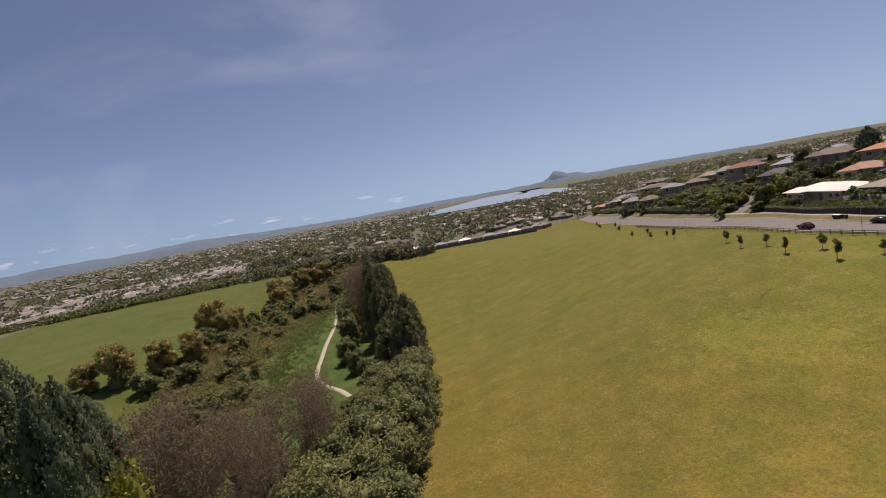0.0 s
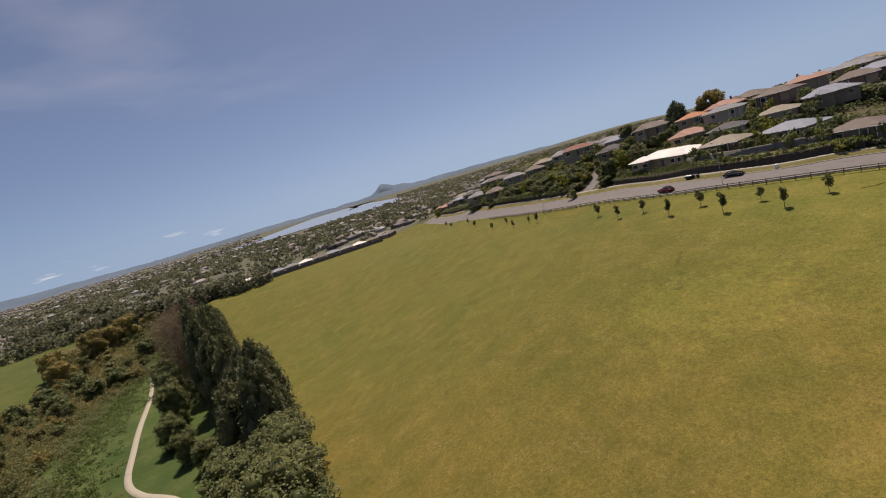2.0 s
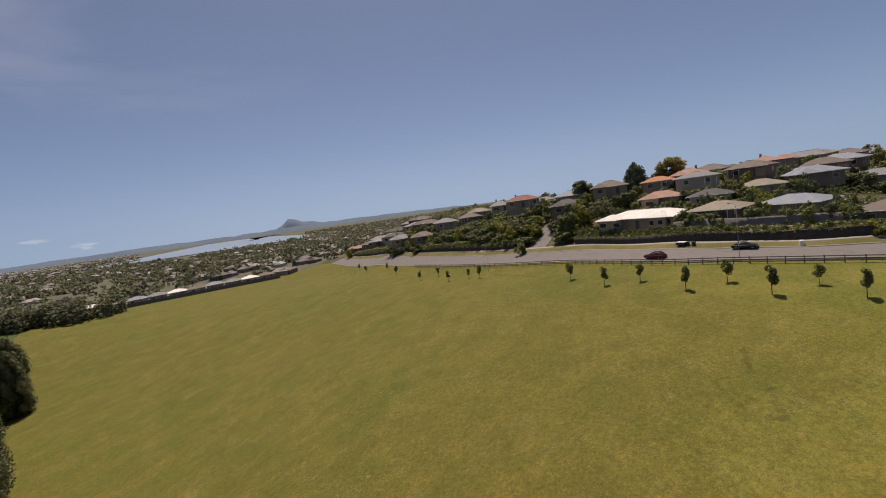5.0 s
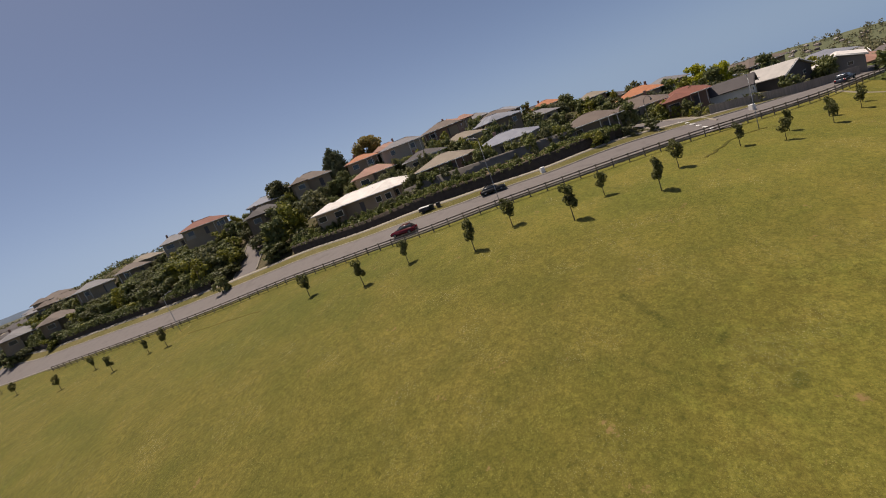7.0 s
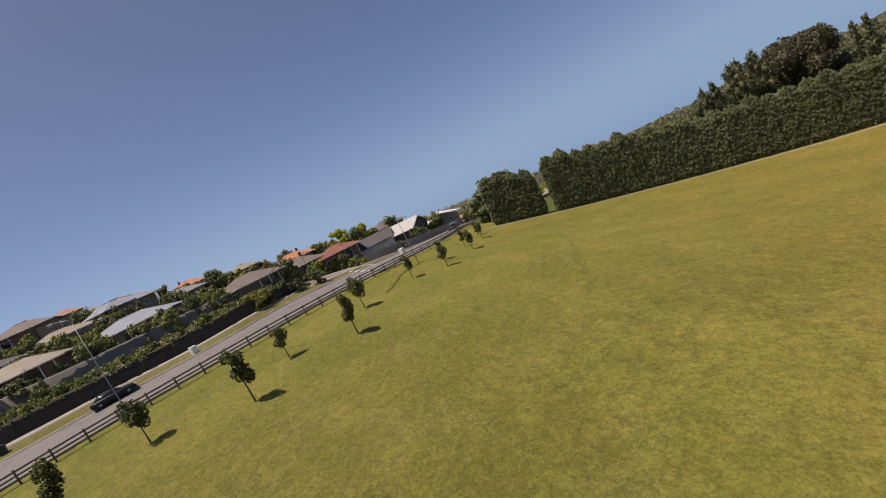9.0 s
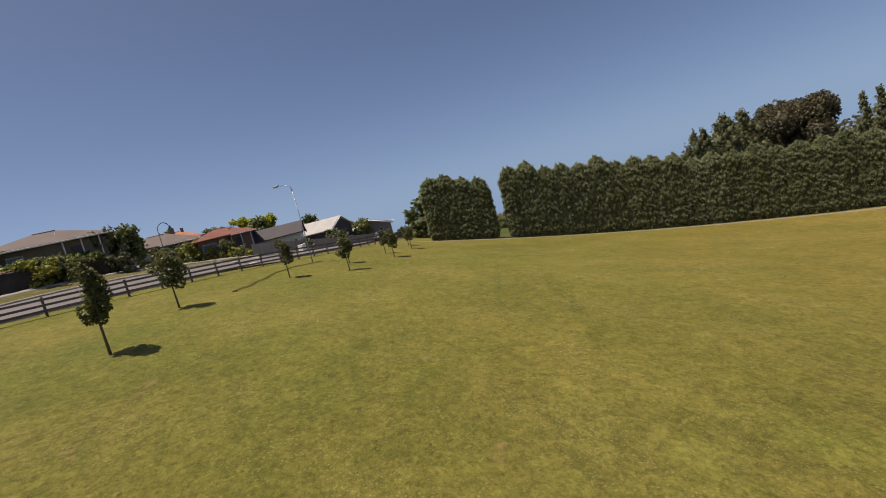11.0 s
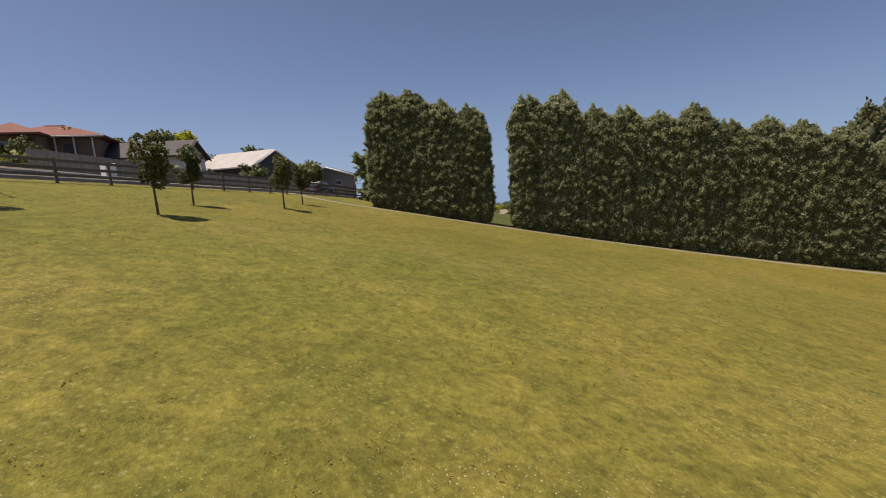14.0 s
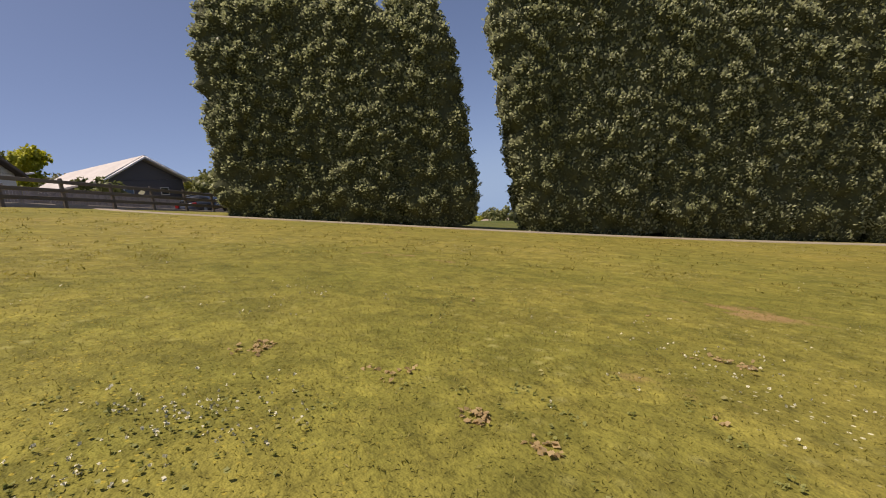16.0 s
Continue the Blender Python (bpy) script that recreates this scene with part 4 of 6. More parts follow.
RB = np.random.default_rng(29)
banks = [heap_tree("bank_bush", "rounded %s bush on the gully bank" % w, 106 + k, 5.0, 5.5, mt, 0.42, 0, 0.9, 22, 0.06, 2.4, 0.5, 0.42, "shrub", "bank bushes") for k, (w, mt) in enumerate([("olive", "oliveleaf"), ("golden", "gorse"), ("green", "shrubleaf"), ("dry olive", "scrub"), ("olive", "oliveleaf")])]
places = [(*bank_spot(RB, 0.0, 1.0), RB.uniform(0.5, 1.1), RB.uniform(0.6, 1.15)) for _ in range(110)]
for k in range(16):
    y = 300 + 6 * k
    places.append((-92 - 0.3 * (y - 300) + RB.uniform(-22, 26), y, RB.uniform(0.7, 1.2), RB.uniform(0.9, 1.4)))
plant(banks, places)
scrub("bank_scrub", "dry olive brown scrub covering the gully bank", 950, lambda r: bank_spot(r, 0.0, 1.0), 21, "scrub", (1.0, 2.7), 0.36, 3.6)
scrub("bank_bushes", "olive green bushes covering the gully bank", 800, lambda r: bank_spot(r, -0.2, 0.95), 22, "oliveleaf", (1.0, 2.8), 0.36, 3.6)
scrub("golden_bushes", "golden olive bushes on the gully bank", 110, lambda r: bank_spot(r, 0.3, 1.0), 25, "gorse", (0.8, 2.0), 0.42, 3.0)
scrub("rushes", "tall green rushes and weeds in the wet gully floor", 1500, lambda r: (lambda y: (np.interp(y, [60, 125, 159, 237, 300], [-58, -62, -70, -80, -80]) + r.uniform(0, 15) * r.uniform(0.2, 1.0), y))(r.uniform(90, 300)), 23, "rush", (0.35, 1.0), 0.34, 5.0)
scrub("edge_growth", "long grass and low growth under the trees at the field edge", 420, lambda r: (lambda y: (np.interp(y, [40, 90, 115, 145, 203, 260, 348], [-15, -13, -15, -21, -32, -43, -55]) - abs(r.normal()) * 2.0, y))(r.uniform(38, 320)), 24, "shrubleaf", (0.35, 1.1), 0.3, 6.0)

# ---------------------------------------------------------------- fence along the field
fence = thing("fence", "dark weathered timber post and rail fence between field and road", "fence", kind="")
post_me = part("post", boxed(-0.07, 0.07, -0.05, 0.05, -0.3, 1.25, 0.012), M["timber"], fence).data
rail_me = None
fl = curve(FENCE[::6], 2.4)
keep = (fl[:, 1] < 215) & (fl[:, 1] > 38)
fl = fl[keep]
first = True
for k in range(len(fl) - 1):
    a, b = fl[k], fl[k + 1]
    za, zb = gz(*a), gz(*b)
    d = Vector((b[0] - a[0], b[1] - a[1], zb - za))
    yaw = math.degrees(math.atan2(d.y, d.x))
    rise = math.degrees(math.atan2(d.z, math.hypot(d.x, d.y)))
    if first:
        ob = fence.children[0]
        first = False
    else:
        ob = new("post", post_me)
        ob.parent = fence
    ob.matrix_basis = pose(a[0], a[1], za, 0, 0, yaw)
    for h in (0.38, 0.72, 1.08):
        if rail_me is None:
            ob = part("rail", boxed(-1.25, 1.25, -0.025, 0.025, -0.075, 0.075, 0.008), M["timber"], fence)
            rail_me = ob.data
        else:
            ob = new("rail", rail_me)
            ob.parent = fence
        ob.matrix_basis = pose((a[0] + b[0]) / 2, (a[1] + b[1]) / 2, (za + zb) / 2 + h, 0, -rise, yaw) @ Matrix.Translation((0, -0.07, 0))

# ---------------------------------------------------------------- street lamps
def street_lamp(x, y, h, arm, turn, label):
    t = thing("street_lamp", label, "street lamp", "street lamps", at=(x, y, gz(x, y)), turn=turn)
    bm = tube(bmesh.new(), [(0, 0, -0.3), (0, 0, 0.6), (0, 0, h - 0.5)], [0.06, 0.048, 0.034], 10)
    part("pole", bm, M["steel"], t)
    part("arm", tube(bmesh.new(), [(0, 0, h - 0.55), (0.1, 0, h - 0.1), (arm * 0.4, 0, h + 0.12), (arm, 0, h + 0.28)], [0.042, 0.036, 0.032, 0.028], 8), M["steel"], t)
    head = part("head", boxed(arm - 0.1, arm + 0.55, -0.12, 0.12, h + 0.22, h + 0.36, 0.04), M["steel"], t)
    part("lens", boxed(arm + 0.05, arm + 0.5, -0.09, 0.09, h + 0.18, h + 0.225, 0.01), M["lampglass"], head)
    return t


street_lamp(88.9, 100.2, 9.7, 1.6, 60, "tall galvanised street lamp at the road fence")
street_lamp(97.6, 66.2, 7.4, 1.6, 30, "tall galvanised street lamp on the grass by the fence")
def hooked_lamp(x, y, h):
    t = thing("street_lamp", "slim street lamp with a hooked top by the side street", "street lamp", "street lamps", at=(x, y, gz(x, y)), turn=-60)
    part("pole", tube(bmesh.new(), [(0, 0, -0.3), (0, 0, 0.6), (0, 0, h - 1.0)], [0.07, 0.06, 0.045], 10), M["darksteel"], t)
    bend = [(0.8 - 0.8 * math.cos(a), 0, h - 1.0 + 1.0 * math.sin(a)) for a in np.linspace(0, 2.7, 12)]
    part("arm", tube(bmesh.new(), bend, [0.045] * 12, 8), M["darksteel"], t)
    head = part("head", tube(bmesh.new(), [(1.53, 0, h - 0.45), (1.53, 0, h - 0.75), (1.53, 0, h - 0.85)], [0.06, 0.17, 0.2], 10), M["darksteel"], t)
    part("lens", tube(bmesh.new(), [(1.53, 0, h - 0.86), (1.53, 0, h - 0.93)], [0.15, 0.08], 10), M["lampglass"], head)
    return t


M["darksteel"] = material("dark_painted_steel", [(0.05, 0.055, 0.06), (0.09, 0.095, 0.10)], 3, 0.5, 0.0, 40, metal=0.3)
hooked_lamp(118.7, 76.9, 15.2 - gz(118.7, 76.9))
street_lamp(85.0, 166.5, 7.4, 1.6, 0, "tall galvanised street lamp beside the far road")


# ---------------------------------------------------------------- houses
def hip_roof(w, d, e, rise, over=0.5, gable=False):
    bm = bmesh.new()
    a, b = w / 2 + over, d / 2 + over
    inset = 0.0 if gable else min(b * 0.95, a * 0.8)
    c = [bm.verts.new(p) for p in ((-a, -b, e), (a, -b, e), (a, b, e), (-a, b, e))]
    u = [bm.verts.new(p) for p in ((-a, -b, e + 0.16), (a, -b, e + 0.16), (a, b, e + 0.16), (-a, b, e + 0.16))]
    r = [bm.verts.new(p) for p in ((-a + inset, 0, e + rise), (a - inset, 0, e + rise))]
    bm.faces.new(c[::-1])
    for i in range(4):
        bm.faces.new((c[i], c[(i + 1) % 4], u[(i + 1) % 4], u[i]))
    bm.faces.new((u[0], u[1], r[1], r[0]))
    bm.faces.new((u[2], u[3], r[0], r[1]))
    bm.faces.new((u[1], u[2], r[1]))
    bm.faces.new((u[3], u[0], r[0]))
    return bm


def gable_roof(w, d, e, rise, over=0.5, thick=0.16):
    """Two sloping slabs that meet at a ridge along x, open at the gable ends."""
    bm = bmesh.new()
    a, b = w / 2 + over, d / 2 + over
    low = e - over * rise / (d / 2) * 0.9
    prof = [(-b, low), (0, e + rise), (b, low), (b, low + thick), (0, e + rise + thick * 1.15), (-b, low + thick)]
    ends = [[bm.verts.new((x, y, z)) for y, z in prof] for x in (-a, a)]
    for i in range(6):
        j = (i + 1) % 6
        bm.faces.new((ends[0][i], ends[0][j], ends[1][j], ends[1][i]))
    for q in ends:
        bm.faces.new((q[0], q[1], q[4], q[5]))
        bm.faces.new((q[1], q[2], q[3], q[4]))
    return bm


def window(parent, x, y, z, w, h, face):
    """A framed window on the front (face -1) or back (1) wall, or on an end wall (face 2 or -2)."""
    n = part("window", boxed(-w / 2, w / 2, -0.05, 0.05, 0, h, 0.015), M["white"], parent)
    g = part("pane", boxed(-w / 2 + 0.07, w / 2 - 0.07, -0.062, 0.062, 0.07, h - 0.07), M["glass"], n)
    n.matrix_basis = pose(x, y, z, 0, 0, 90 if abs(face) == 2 else 0)
    return n


def house(x, y, eave, w, d, turn, roof, wall, storeys=1, rise=1.7, gable=False, wing=0, label="", rich=True, seed=0, depth_down=1.1):
    """A suburban house: walls, hipped roof, windows, door, garage and gutter. eave: height of the eaves in the world."""
    r = random.Random(seed)
    h = 2.6 * storeys
    if (x, y) != (0, 0):
        depth_down = max(depth_down, eave - h - gz(x, y) + 0.6)
    words = label or "suburban house with %s roof and %s walls on the hill" % (roof, wall)
    t = thing("house", words, "house", "houses on the hill", at=(x, y, eave - h), turn=turn)
    part("wall", boxed(-w / 2, w / 2, -d / 2, d / 2, -depth_down, h, 0.03), WALLS[wall], t)
    ro = part("roof", gable_roof(w, d, h, rise) if gable else hip_roof(w, d, h, rise, 0.8), ROOFS[roof], t)
    part("gutter", boxed(-w / 2 - 0.8, w / 2 + 0.8, -d / 2 - 0.92, -d / 2 - 0.81, h - 0.02, h + 0.12, 0.02), M["white"], t)
    if rich and not gable:
        sx = r.choice((-1, 1))
        if r.random() < 0.45:
            part("chimney", boxed(sx * w * 0.2 - 0.3, sx * w * 0.2 + 0.3, d * 0.1 - 0.3, d * 0.1 + 0.3, h + rise * 0.4, h + rise + 0.7, 0.03), WALLS["brick"], ro, "brick chimney")
        part("garage_door", boxed(sx * w * 0.36 - 1.2, sx * w * 0.36 + 1.2, -d / 2 - 0.06, -d / 2 + 0.02, 0, 2.1, 0.02), WALLS["cream" if wall != "cream" else "white"], t, "pale panelled garage door") if not wing and w > 9 else None
        for k in range(3):
            part("porch_post", boxed(-sx * w * 0.30 - 1.4 + 1.4 * k - 0.06, -sx * w * 0.30 - 1.4 + 1.4 * k + 0.06, -d / 2 - 0.5, -d / 2 - 0.38, -0.2, h, 0.01), M["white"], t)
        part("vent_pipe", tube(bmesh.new(), [(w * 0.1, -d * 0.2, h + rise * 0.3), (w * 0.1, -d * 0.2, h + rise * 0.75)], [0.06, 0.06], 6), M["steel"], ro)
    if not gable:
        part("ridge_cap", tube(bmesh.new(), [(-w / 2 + min(d / 2, w * 0.4), 0, h + rise), (w / 2 - min(d / 2, w * 0.4), 0, h + rise)], [0.1, 0.1], 6), ROOFS[roof], ro)
    if gable:
        for s in (-1, 1):
            bm = bmesh.new()
            v = [bm.verts.new(p) for p in ((s * w / 2, -d / 2, h), (s * w / 2, d / 2, h), (s * w / 2, 0, h + rise * 0.93))]
            bm.faces.new(v)
            part("gable", bm, WALLS[wall], t)
            for side in (-1, 1):
                bm = bmesh.new()
                x = s * (w / 2 + 0.52)
                tube(bm, [(x, side * (d / 2 + 0.5), h - 0.28), (x, 0, h + rise + 0.02)], [0.11, 0.11], 4)
                part("bargeboard", bm, WALLS["dark"] if wall == "pale" else M["white"], t)
            for yy in (-d * 0.22, d * 0.22):
                window(t, s * w / 2, yy, 1.2, 0.9, 0.7, 2)
    if wing:
        part("wall", boxed(-w / 2 + 0.6, -w / 2 + 0.6 + wing, -d / 2 - 2.6, -d / 2 + 0.1, -depth_down, h, 0.03), WALLS[wall], t)
        bm = hip_roof(2.8 + 2.5, wing, 0, rise * 0.8, 0.5, False)
        bmesh.ops.transform(bm, matrix=pose(-w / 2 + 0.6 + wing / 2, -d / 2 - 0.4, h - 0.01, 0, 0, 90), verts=bm.verts)
        part("roof", bm, ROOFS[roof], t)
    if rich:
        for s in range(storeys):
            z = 0.9 + 2.6 * s
            n = max(2, int(w / 3.6))
            for k in range(n):
                xx = -w / 2 + w * (k + 0.5) / n
                if wing and xx < -w / 2 + 0.6 + wing:
                    window(t, xx, -d / 2 - 2.6, z, min(2.0, wing * 0.5), 1.2, -1)
                elif s == 0 and k == n // 2:
                    part("door", boxed(xx - 0.5, xx + 0.5, -d / 2 - 0.05, -d / 2 + 0.02, 0, 2.05, 0.01), WALLS["dark"], t, "dark front door")
                else:
                    window(t, xx, -d / 2, z, r.choice([1.2, 1.6, 2.2]), 1.25, -1)
            for sx in (-1, 1):
                if not gable:
                    window(t, sx * w / 2, d * 0.15, z, 1.3, 1.2, 2)
    return t


for k, (x, y, e, w, d, turn, roof, wall, st, rise, gable, wing) in enumerate(NAMED):
    house(x, y, e, w, d, turn, roof, wall, st, rise, gable, wing, seed=k)

# the long white roof has a second hip towards its other end
long_house = [o for o in scene.objects if o.name == "house"][0]
bm = hip_roof(5.0, 5.0, 0, 1.45, 0.5)
bmesh.ops.transform(bm, matrix=pose(5.6, -3.2, 2.59, 0, 0, 90), verts=bm.verts)
part("roof", bm, ROOFS["white"], long_house)
part("wall", boxed(3.2, 8.0, -5.6, -4.6, -1.6, 2.6, 0.03), WALLS["cream"], long_house)
for xx in (4.4, 6.6):
    window(long_house, xx, -5.6, 0.9, 1.3, 1.2, -1)

# more houses up the hill and beyond
R3 = random.Random(11)
taken = [(q[0], q[1]) for q in NAMED]
base_houses = [house(0, 0, 0, R3.uniform(9.5, 12.5), R3.uniform(7.5, 8.8), 0, rf, wl, 1, 1.9, False, wg, "suburban house with %s tiled roof among gardens" % rf, True, 30 + k) for k, (rf, wl, wg) in enumerate(
    [("brown", "beige", 4), ("grey", "cream", 0), ("dark", "white", 4), ("tan", "cream", 0), ("slate", "beige", 5), ("brown", "brick", 0), ("pink", "cream", 4)])]
R3 = random.Random(19)
spots = []
for gx in range(11):
    for gy in range(18):
        x, y = 120 + gx * 15 + R3.uniform(-3, 3), 94 + gy * 16 + R3.uniform(-3, 3)
        line = np.interp(y, FENCE[::-1, 1], FENCE[::-1, 0])
        near_side = min(np.linalg.norm(s - np.array([x, y]), axis=1).min() for s in SIDE)
        if not (y > 168 and gz(x, y) > 18.5) and x > line + 18 and near_side > 10 and all(math.hypot(x - a, y - b) > 12.5 for a, b in taken):
            spots.append((x, y))
            taken.append((x, y))
for gx in range(7):
    for gy in range(5):
        x, y = 158 + gx * 18 + R3.uniform(-4, 4), 12 + gy * 17 + R3.uniform(-3, 3)
        if all(math.hypot(x - a, y - b) > 14 for a, b in taken) and (x - 158) * 0.6 + (y - 12) > 14:
            spots.append((x, y))
            taken.append((x, y))
for k, (x, y) in enumerate(spots):
    m = pose(x, y, gz(x, y) + 0.3, 0, 0, -65 + R3.choice([0, 0, 90, 15, -20]))
    if k < len(base_houses):
        base_houses[k].matrix_basis = m
    else:
        copy_thing(base_houses[k % len(base_houses)], m)

# ---------------------------------------------------------------- walls and planting along the road
road_side = beside(FENCE, 12.7)
order = np.argsort(road_side[:, 1])


def eased(lo, hi):
    """The roadside line between two ys, with its kinks eased out."""
    ys = np.arange(lo, hi, 1.5)
    xs = np.pad(np.interp(ys, road_side[order, 1], road_side[order, 0]), 6, mode="reflect", reflect_type="odd")
    return np.c_[np.convolve(xs, np.full(13, 1 / 13), mode="valid"), ys][::-1]


WALL_LINE = eased(83, 149)
# face overhangs 0.2 m, a shape chosen to keep the sun off it
wall = strip(WALL_LINE, [0.2, 0, 0.4, 0.42], [-0.6, 1.75, 1.75, -0.6])
tagged(part("retaining_wall", wall, M["stone"]), "dark planted retaining wall along the footpath", "wall", kind="structure")
tagged(part("planted_bank", strip(WALL_LINE, [0.38, 1.6, 3.4, 5.2], [1.6, 1.75, 1.7, 0.2]), M["soil"]), "sloping planted bank above the retaining wall", "bank", kind="structure")
UPPER = curve([(102.3, 119.5), (102.4, 113), (102.8, 107), (105.0, 101), (107.6, 95), (109.2, 88)])
tagged(part("block_wall", strip(beside(UPPER, -0.6), [0, 0.02, 0.3, 0.32], [-1.2, 3.1, 3.1, -1.2]), M["block"]), "grey block wall above the planted bank", "wall", kind="structure")
PALING = curve([(118, 67.5), (122, 61), (127, 53.5), (133, 46), (141, 37)], 2.2)
pal = thing("paling_fence", "grey weathered timber paling fence round the gardens", "fence")
pale_me = None
for a, b in zip(PALING, PALING[1:]):
    yaw = math.degrees(math.atan2(b[1] - a[1], b[0] - a[0]))
    for k in range(14):
        f = (k + 0.5) / 14
        x, y = a[0] + (b[0] - a[0]) * f, a[1] + (b[1] - a[1]) * f
        if pale_me is None:
            ob = part("paling", boxed(-0.07, 0.07, -0.012, 0.012, -0.1, 1.65, 0.004), M["greytimber"], pal)
            pale_me = ob.data
        else:
            ob = new("paling", pale_me)
            ob.parent = pal
        ob.matrix_basis = pose(x, y, gz(x, y) + 0.02 * math.sin(k * 1.9), 0, 0, yaw)

HEDGE_WALL = eased(172, 335)
tagged(part("retaining_wall", strip(HEDGE_WALL, [0, 0.02, 0.4, 0.42], [-0.6, 1.7, 1.7, -0.6]), M["stone"]), "dark low wall below the clipped roadside hedge", "wall", kind="structure")
scrub("wall_planting", "low green planting spilling over the retaining wall", 300, lambda r: (lambda q: (q[0] + r.uniform(-0.1, 1.0), q[1]))(WALL_LINE[r.integers(len(WALL_LINE))]), 42, "shrubleaf", (0.2, 0.45), 0.22, 7.0).location.z = 1.45
scrub("bank_planting", "flax and low shrubs on the bank between the two walls", 620, lambda r: (lambda q: (q[0] + r.uniform(0.7, 2.8), q[1] + r.uniform(-0.7, 0.7)))(WALL_LINE[r.integers(len(WALL_LINE))]), 43, "bankleaf", (0.35, 0.75), 0.3, 6.0).location.z = 1.5
scrub("roadside_hedge", "clipped dark green hedge along the roadside wall", 420, lambda r: (lambda q: (q[0] + r.uniform(0.2, 1.4), q[1]))(HEDGE_WALL[r.integers(len(HEDGE_WALL))]), 41, "shrubleaf", (0.9, 1.5), 0.4, 3.0).location.z = 1.1
shrubs = [heap_tree("garden_shrub", "rounded %s garden shrub" % ("lime" if mt == "brightleaf" else "green"), 140 + k, 2.6, 3.0, mt, 0.3, 0, 0.9, 14, 0.12, 3.0, 0.45, 0.42, "shrub", "garden shrubs")
          for k, mt in enumerate(["shrubleaf", "oakleaf", "darkleaf", "shrubleaf", "brightleaf"])]
places = []
R4 = random.Random(5)
for p in beside(UPPER, -1.6)[7::9]:
    places.append((p[0], p[1], R4.uniform(1.1, 1.5), R4.uniform(0.55, 0.7)))
for p in beside(UPPER, 1.6)[::2]:
    places.append((p[0], p[1], R4.uniform(1.15, 1.6), R4.uniform(0.6, 0.85)))
for x, y in [(q[0], q[1]) for q in NAMED] + spots:
    for k in range(1):
        a = R4.uniform(0, 6.3)
        places.append((x + 9.5 * math.cos(a), y + 9.5 * math.sin(a), R4.uniform(0.7, 1.5), R4.uniform(0.7, 1.3)))
for x, y, e, w, d, turn, *_ in NAMED:
    for k in range(5):
        f = (k + R4.uniform(0.1, 0.9)) / 5 - 0.5
        v = pose(x, y, 0, 0, 0, turn) @ Vector((w * 1.15 * f, -d / 2 - R4.uniform(2.0, 4.0), 0))
        places.append((v.x, v.y, R4.uniform(0.5, 0.95), R4.uniform(0.7, 1.1)))
for p in beside(PALING, 2.5)[::2]:
    places.append((p[0], p[1], R4.uniform(0.25, 0.5), R4.uniform(0.4, 0.7)))
# bushes filling the corners between the road-front houses
for x, y, s, w in [(104.5, 105.0, 1.5, 0.9), (106.5, 103.6, 1.8, 1.1), (110.5, 105.2, 1.9, 1.1), (108.2, 100.0, 1.5, 0.9), (110.6, 97.5, 1.7, 1.0), (109.6, 94.2, 1.6, 1.1), (111.6, 92.6, 2.0, 1.3), (109.0, 91.0, 1.7, 1.0),
                   (114.5, 94.0, 2.0, 1.2), (116, 109.5, 2.0, 1.1), (113.5, 118.5, 2.1, 1.1), (117, 115.5, 2.0, 1.0), (124, 112, 1.9, 1.2), (126, 107.5, 1.8, 1.3), (125, 98, 2.0, 1.2), (128, 103, 2.0, 1.3), (120, 94, 1.9, 1.2),
                   (127, 124, 1.7, 1.2), (130, 121.5, 1.8, 1.2), (116, 127.5, 1.9, 1.2), (103.6, 119.8, 1.2, 0.7), (105.5, 119.6, 1.5, 0.8), (140, 121, 1.8, 1.3), (138, 108, 1.9, 1.4), (133, 108, 1.6, 1.2), (110.5, 81.5, 1.6, 1.1), (118, 80.5, 1.8, 1.2)]:
    places.append((x, y, s, w))
def clear_of(places):
    """Keeps the strip before the pale houses by the road bend open."""
    return [p for p in places if not (112 < p[0] < 132 and 44 < p[1] < 66)]


plant(shrubs, clear_of(places))
hedge_row = [heap_tree("wall_shrub", "low clipped green shrub above the retaining wall", 146 + k, 1.5, 2.0, mt, 0.22, 0, 0.9, 14, 0.1, 7.0, 0.45, 0.42, "shrub", "shrubs above the wall") for k, mt in enumerate(["bankleaf", "shrubleaf", "darkleaf"])]
plant(hedge_row, [(p[0], p[1], R4.uniform(0.6, 1.2), R4.uniform(0.6, 1.1)) for p in beside(WALL_LINE, 2.2) if p[1] > 116] + [(p[0], p[1], R4.uniform(0.5, 0.9), R4.uniform(0.5, 0.9)) for p in beside(WALL_LINE, 1.4)[1::2]], 67, 1.6)

# rounded bushes leaning over the block wall
bushes = [heap_tree("wall_bush", "rounded %s bush leaning over the block wall" % w, 150 + k, 3.0, 3.4, mt, 0.3, 0, 0.9, 20, 0.08, 5.0, 0.5, 0.42, "shrub", "bushes over the block wall") for k, (w, mt) in enumerate([("olive", "oliveleaf"), ("green", "bankleaf"), ("dark green", "darkleaf")])]
plant(bushes, [(p[0], p[1], R4.uniform(0.75, 1.15), R4.uniform(0.7, 1.1)) for p in beside(UPPER, 0.35)[2::2] if abs(p[1] - 105) > 4], 67, 1.5)

